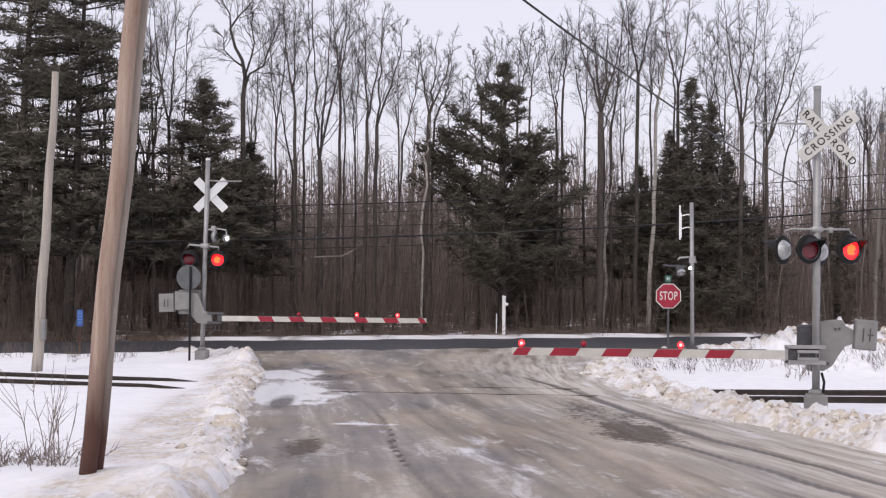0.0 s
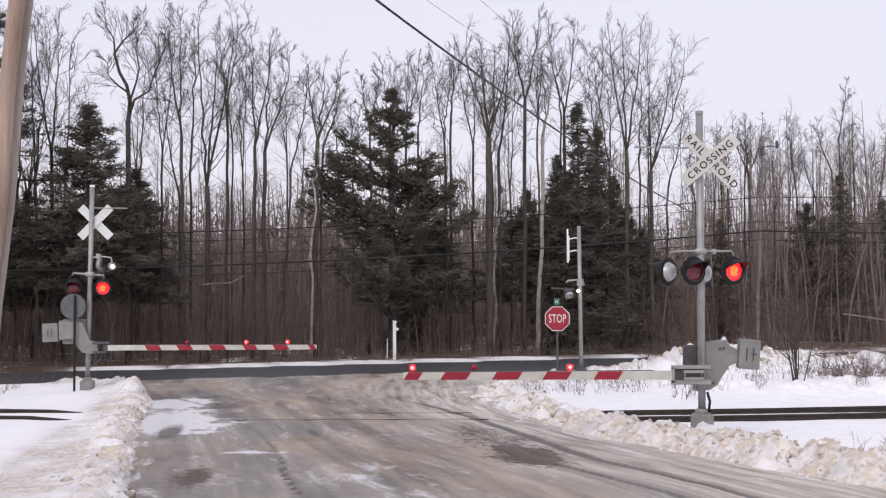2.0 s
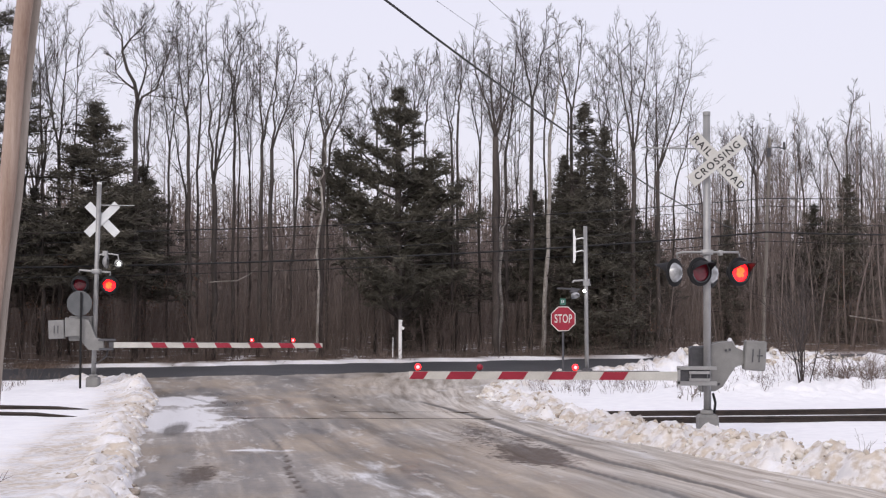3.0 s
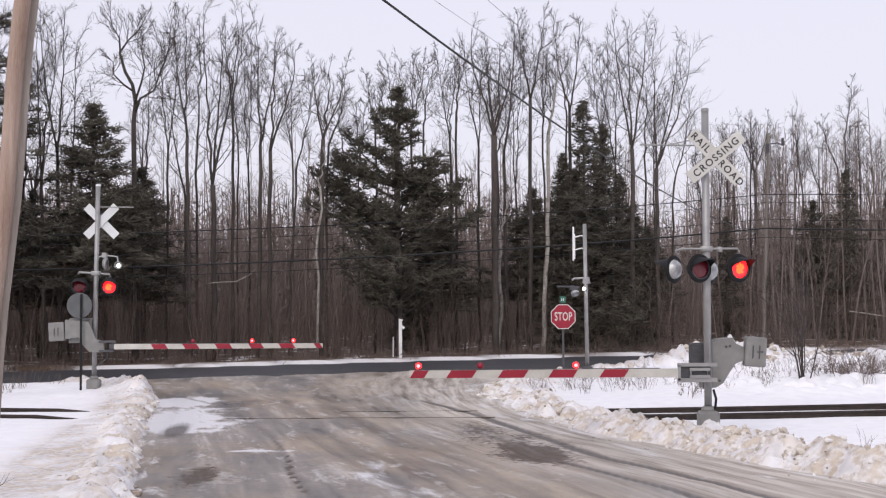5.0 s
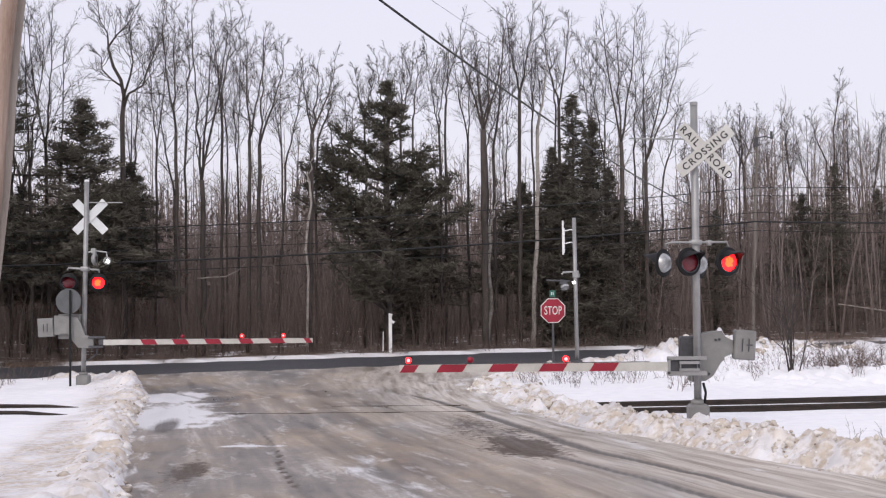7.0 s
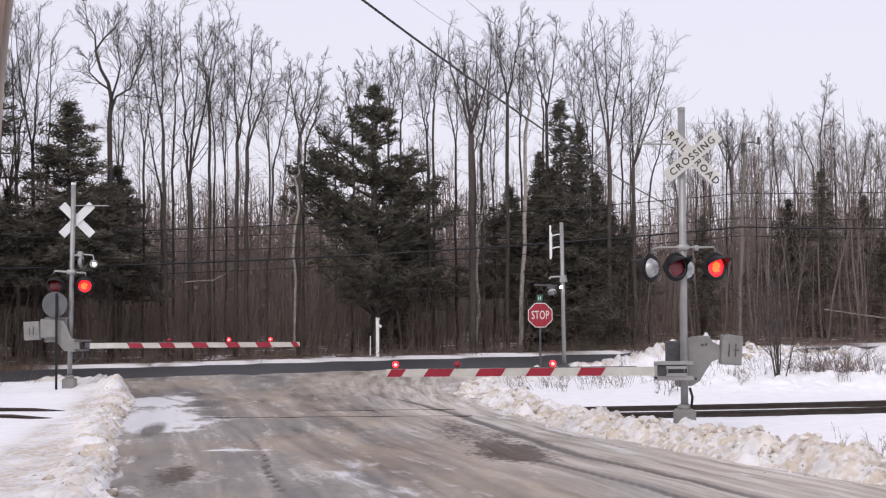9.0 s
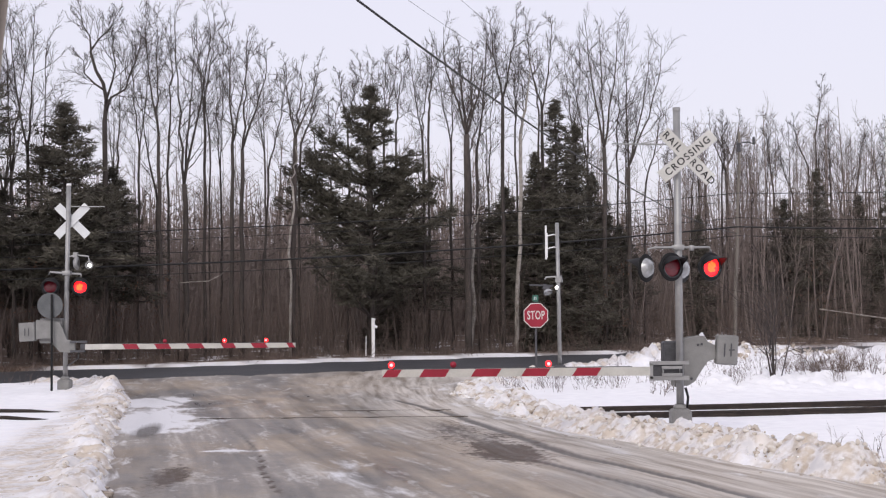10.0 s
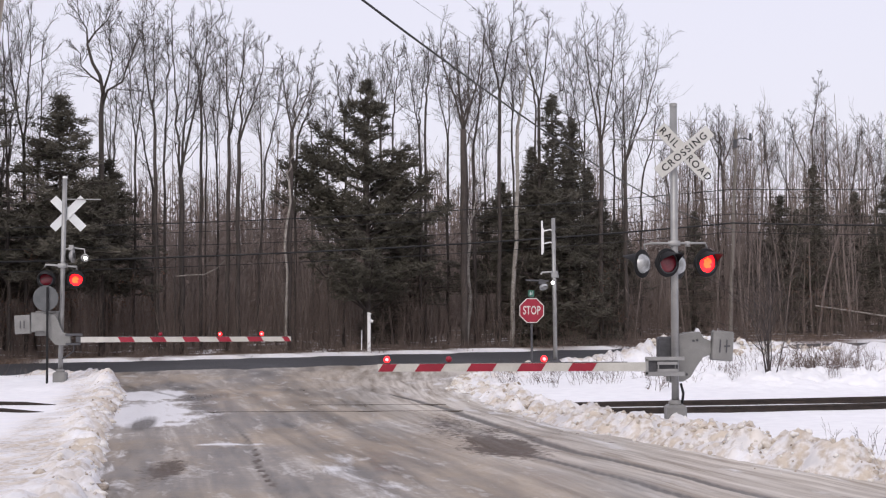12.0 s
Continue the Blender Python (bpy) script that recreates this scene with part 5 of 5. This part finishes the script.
SPIRES = [spire(s) for s in range(90, 95)]
places = []
for _ in range(1700):
    x, y = place_at(rnd.uniform(-400, 1960), rnd.uniform(28, 90))
    places.append((x, y, 0.2, rnd.uniform(0.8, 1.5), rnd.uniform(0.60, 1.15), rnd.uniform(0, 6.3), rnd.randrange(5)))
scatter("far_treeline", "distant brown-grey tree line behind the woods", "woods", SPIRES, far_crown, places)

BRUSH = [arrays(bush(s, 6, 2.3, 0.24, 0.0085, 3)) for s in range(60, 66)]
places = []
for _ in range(880):
    off = 2.6 + 22 * rnd.random() ** 1.6
    x, y = place_at(rnd.uniform(-330, 1900), off)
    places.append((x, y, 0.0, rnd.uniform(0.8, 1.6), rnd.uniform(0.5, 1.7), rnd.uniform(0, 6.3), rnd.randrange(6)))
LOW = len(BRUSH)
BRUSH += [arrays(bush(s, 7, 0.6, 0.45, 0.010, 3)) for s in range(66, 69)]
for _ in range(420):
    x, y = place_at(rnd.uniform(-330, 1900), rnd.uniform(0.9, 3.8))
    places.append((x, y, 0.0, rnd.uniform(0.8, 1.4), rnd.uniform(0.5, 1.2), rnd.uniform(0, 6.3), LOW + rnd.randrange(3)))
scatter("undergrowth", "tangled brown undergrowth along the edge of the woods", "brush", BRUSH, brush_mat, places)

WEEDS = [arrays(bush(s, 6, 0.5, 0.30, 0.006, 3)) for s in range(70, 74)]
places = []
for _ in range(170):
    y = rnd.uniform(32.5, 42)
    x = rnd.uniform(1.8, 14.0)
    if road_depth(np.array(x), np.array(y)) > -1.0 or main_off(x, y) > -MAIN_WIDTH - 0.8:
        continue
    places.append((x, y, float(snow_height(np.array([x]), np.array([y]))[0]), 0.9, rnd.uniform(0.5, 1.1), rnd.uniform(0, 6.3), rnd.randrange(4)))
for _ in range(40):
    x, y = rnd.uniform(-17, -10), rnd.uniform(33, 36.5)
    places.append((x, y, float(snow_height(np.array([x]), np.array([y]))[0]), 1.0, rnd.uniform(0.5, 1.2), rnd.uniform(0, 6.3), rnd.randrange(4)))
for x, y in ((6.2, 18.9), (6.5, 19.3), (5.9, 19.6), (6.9, 18.6)):
    places.append((x, y, float(snow_height(np.array([x]), np.array([y]))[0]), 0.8, 1.0, rnd.uniform(0, 6.3), rnd.randrange(4)))
scatter("dry_weeds", "dry brown weed stalks poking out of the snow", "weeds", WEEDS, brush_mat, places)


def shrub(label, seed, x, y, stems, h, spread_, r, twigs, mat):
    z = float(snow_height(np.array([x]), np.array([y]))[0])
    ob = new("shrub", bush(seed, stems, h, spread_, r, twigs).data("shrub", mat))
    ob.matrix_world = pose(x, y, z)
    return tagged(ob, label, "shrub", "shrubs")


def tall_shrub(label, seed, x, y, stems, h):
    r = random.Random(seed)
    m = Mesh()
    for _ in range(stems):
        ramify(m, r, Vector((r.gauss(0, 0.06), r.gauss(0, 0.06), -0.1)), Vector((r.gauss(0, 0.24), r.gauss(0, 0.24), 1)).normalized(), h * r.uniform(0.6, 1.0), 0.017, 2)
    ob = new("shrub", m.data("shrub", twig))
    ob.matrix_world = pose(x, y, float(snow_height(np.array([x]), np.array([y]))[0]))
    tagged(ob, label, "shrub", "shrubs")


tall_shrub("leafless grey shrub growing through a roadside snow bank", 81, 8.6, 33.2, 9, 2.9)
shrub("low rust-brown shrub in the snow", 82, 9.9, 34.4, 46, 0.85, 0.85, 0.008, 12, brush_mat)
shrub("low rust-brown shrub in the snow", 83, 11.1, 34.8, 44, 0.85, 0.85, 0.008, 12, brush_mat)
shrub("low rust-brown shrub in the snow", 84, 5.6, 31.6, 12, 0.45, 0.6, 0.009, 6, brush_mat)
shrub("leafless grey bush beside the utility pole", 85, -5.75, 15.4, 7, 1.35, 0.26, 0.009, 6, twig_far)
shrub("brown dry bush half covered in snow", 86, -6.15, 15.8, 90, 0.42, 0.9, 0.007, 6, brush_mat)

log = thing("fallen_trunk", "pale dead trunk leaning out of the undergrowth", "log")
xa, ya = place_at(1493, 4.5)
xb, yb = place_at(1800, 3.6)
part("trunk", Mesh().tube([(xa, ya, 1.55), ((xa + xb) / 2, (ya + yb) / 2, 0.88), (xb, yb, 0.0)], [0.03, 0.045, 0.06], 7), bark_pale, log, "", True)


def withered(seed):
    """A sapling that keeps its dry leaves: small tilted blades in loose sprays."""
    r = random.Random(seed)
    m = Mesh()
    for _ in range(9):
        c = Vector((r.gauss(0, 0.7), r.gauss(0, 0.5), r.uniform(0.8, 3.8)))
        for _ in range(16):
            p = c + Vector((r.gauss(0, 0.28), r.gauss(0, 0.28), r.gauss(0, 0.14)))
            u = Vector((r.gauss(0, 1), r.gauss(0, 1), r.gauss(-0.6, 0.5))).normalized() * 0.075
            s = u.cross(Vector((r.gauss(0, 1), r.gauss(0, 1), r.gauss(0, 1)))).normalized() * 0.028
            m.add([tuple(p), tuple(p + u * 0.5 + s), tuple(p + u), tuple(p + u * 0.5 - s)], [(0, 1, 2), (0, 2, 3)])
    return arrays(m)


places = []
for px in (205, 236, 262, 120, 325, 60, 1120, 1500, 180):
    x, y = place_at(px + rnd.uniform(-8, 8), rnd.uniform(3, 6))
    places.append((x, y, 0.0, 1.0, rnd.uniform(0.8, 1.15), rnd.uniform(0, 6.3), rnd.randrange(3)))
scatter("withered_leaves", "rust-brown withered leaves left on young beech", "leaves", [withered(s) for s in (101, 102, 103)], rust_leaf, places)


# ---------------------------------------------------------------- clods of dirty snow on the banks
def clod_material():
    m, n, l, node, bs = shader("dirty_snow_clod")
    geo = n.new("ShaderNodeNewGeometry")
    nz = node("ShaderNodeTexNoise", Scale=14.0, Detail=6)
    l.new(n.new("ShaderNodeTexCoord").outputs["Object"], nz.inputs["Vector"])
    mixed = maths(n, l, "ADD", maths(n, l, "MULTIPLY", geo.outputs["Random Per Island"], 0.45), maths(n, l, "MULTIPLY", nz.outputs["Fac"], 0.6))
    l.new(ramp_of(n, l, mixed, [(0.22, (0.20, 0.162, 0.127)), (0.36, (0.41, 0.352, 0.29)), (0.52, (0.58, 0.53, 0.47)), (0.76, (0.76, 0.75, 0.74))]), bs.inputs["Base Color"])
    bs.inputs["Roughness"].default_value = 0.8
    return m


def clod(seed, cuts=1):
    """A broken lump: a ball cut flat on a few sides, so that it has faces and corners."""
    r = random.Random(seed)
    bm = bmesh.new()
    bmesh.ops.create_icosphere(bm, subdivisions=cuts, radius=1.0)
    flats = [(Vector((r.gauss(0, 1), r.gauss(0, 1), r.gauss(0, 0.8))).normalized(), r.uniform(0.45, 0.85)) for _ in range(7)]
    wide = Vector((r.uniform(0.7, 1.35), r.uniform(0.7, 1.2), r.uniform(0.55, 0.95)))
    for v in bm.verts:
        for way, far_ in flats:
            over = v.co.dot(way) - far_
            if over > 0:
                v.co -= way * over
        v.co = Vector((v.co.x * wide.x, v.co.y * wide.y, v.co.z * wide.z)) * r.uniform(0.80, 1.15)
    out = (np.array([tuple(v.co) for v in bm.verts]), np.array([[v.index for v in f.verts] for f in bm.faces]))
    bm.free()
    return out


CLODS = [clod(s) for s in range(120, 128)] + [clod(s, 2) for s in range(128, 136)]


def strew(count, pick, lo, hi, kinds=(0, 8), sink=0.05):
    got = []
    spots = [pick() for _ in range(count)]
    heights = snow_height(np.array([p[0] for p in spots]), np.array([p[1] for p in spots]))
    for (x, y), z in zip(spots, heights):
        s = lo + (hi - lo) * rnd.random() ** 2.2
        z = float(z)
        if z < -0.02:
            z = 0.0
        got.append((x, y, z - sink * s, s, s, rnd.uniform(0, 6.3), rnd.randrange(*kinds)))
    return got


def beside_right():
    y = 15.5 + 14.5 * rnd.random() ** 1.3
    return float(np.interp(y, *RIGHT_EDGE)) + rnd.gauss(0.75, 0.36), y


def crest_right():
    y = 15.5 + 13.5 * rnd.random() ** 1.1
    return float(np.interp(y, *RIGHT_EDGE)) + rnd.gauss(0.95, 0.26), y


def crest_left():
    y = 15 + 19 * rnd.random()
    return float(np.interp(y, *LEFT_EDGE)) - abs(rnd.gauss(0.3, 0.3)), y


def beside_left():
    y = 15 + 20 * rnd.random() ** 1.2
    return float(np.interp(y, *LEFT_EDGE)) - abs(rnd.gauss(0.15, 0.40)), y


def beside_corner():
    y = rnd.uniform(30, 39)
    return float(np.interp(y, *RIGHT_EDGE)) + abs(rnd.gauss(0.4, 0.7)), y


def beside_main():
    x = rnd.uniform(7.5, 14)
    return x, 50.3 + MAIN_SLOPE * x - (MAIN_WIDTH + rnd.uniform(0.8, 3.2)) * 1.1


places = strew(800, beside_right, 0.015, 0.07) + strew(260, crest_right, 0.05, 0.16, (8, 16), 0.55) + strew(420, beside_left, 0.010, 0.045) + strew(90, crest_left, 0.05, 0.13, (8, 16), 0.4)
places += strew(220, beside_corner, 0.02, 0.09) + strew(60, beside_corner, 0.08, 0.2, (8, 16), 0.4) + strew(260, beside_main, 0.04, 0.14) + strew(130, beside_main, 0.10, 0.26, (8, 16), 0.4)
scatter("snow_clods", "broken clods of dirty snow thrown up by the plough", "snow clods", CLODS, clod_material(), places)
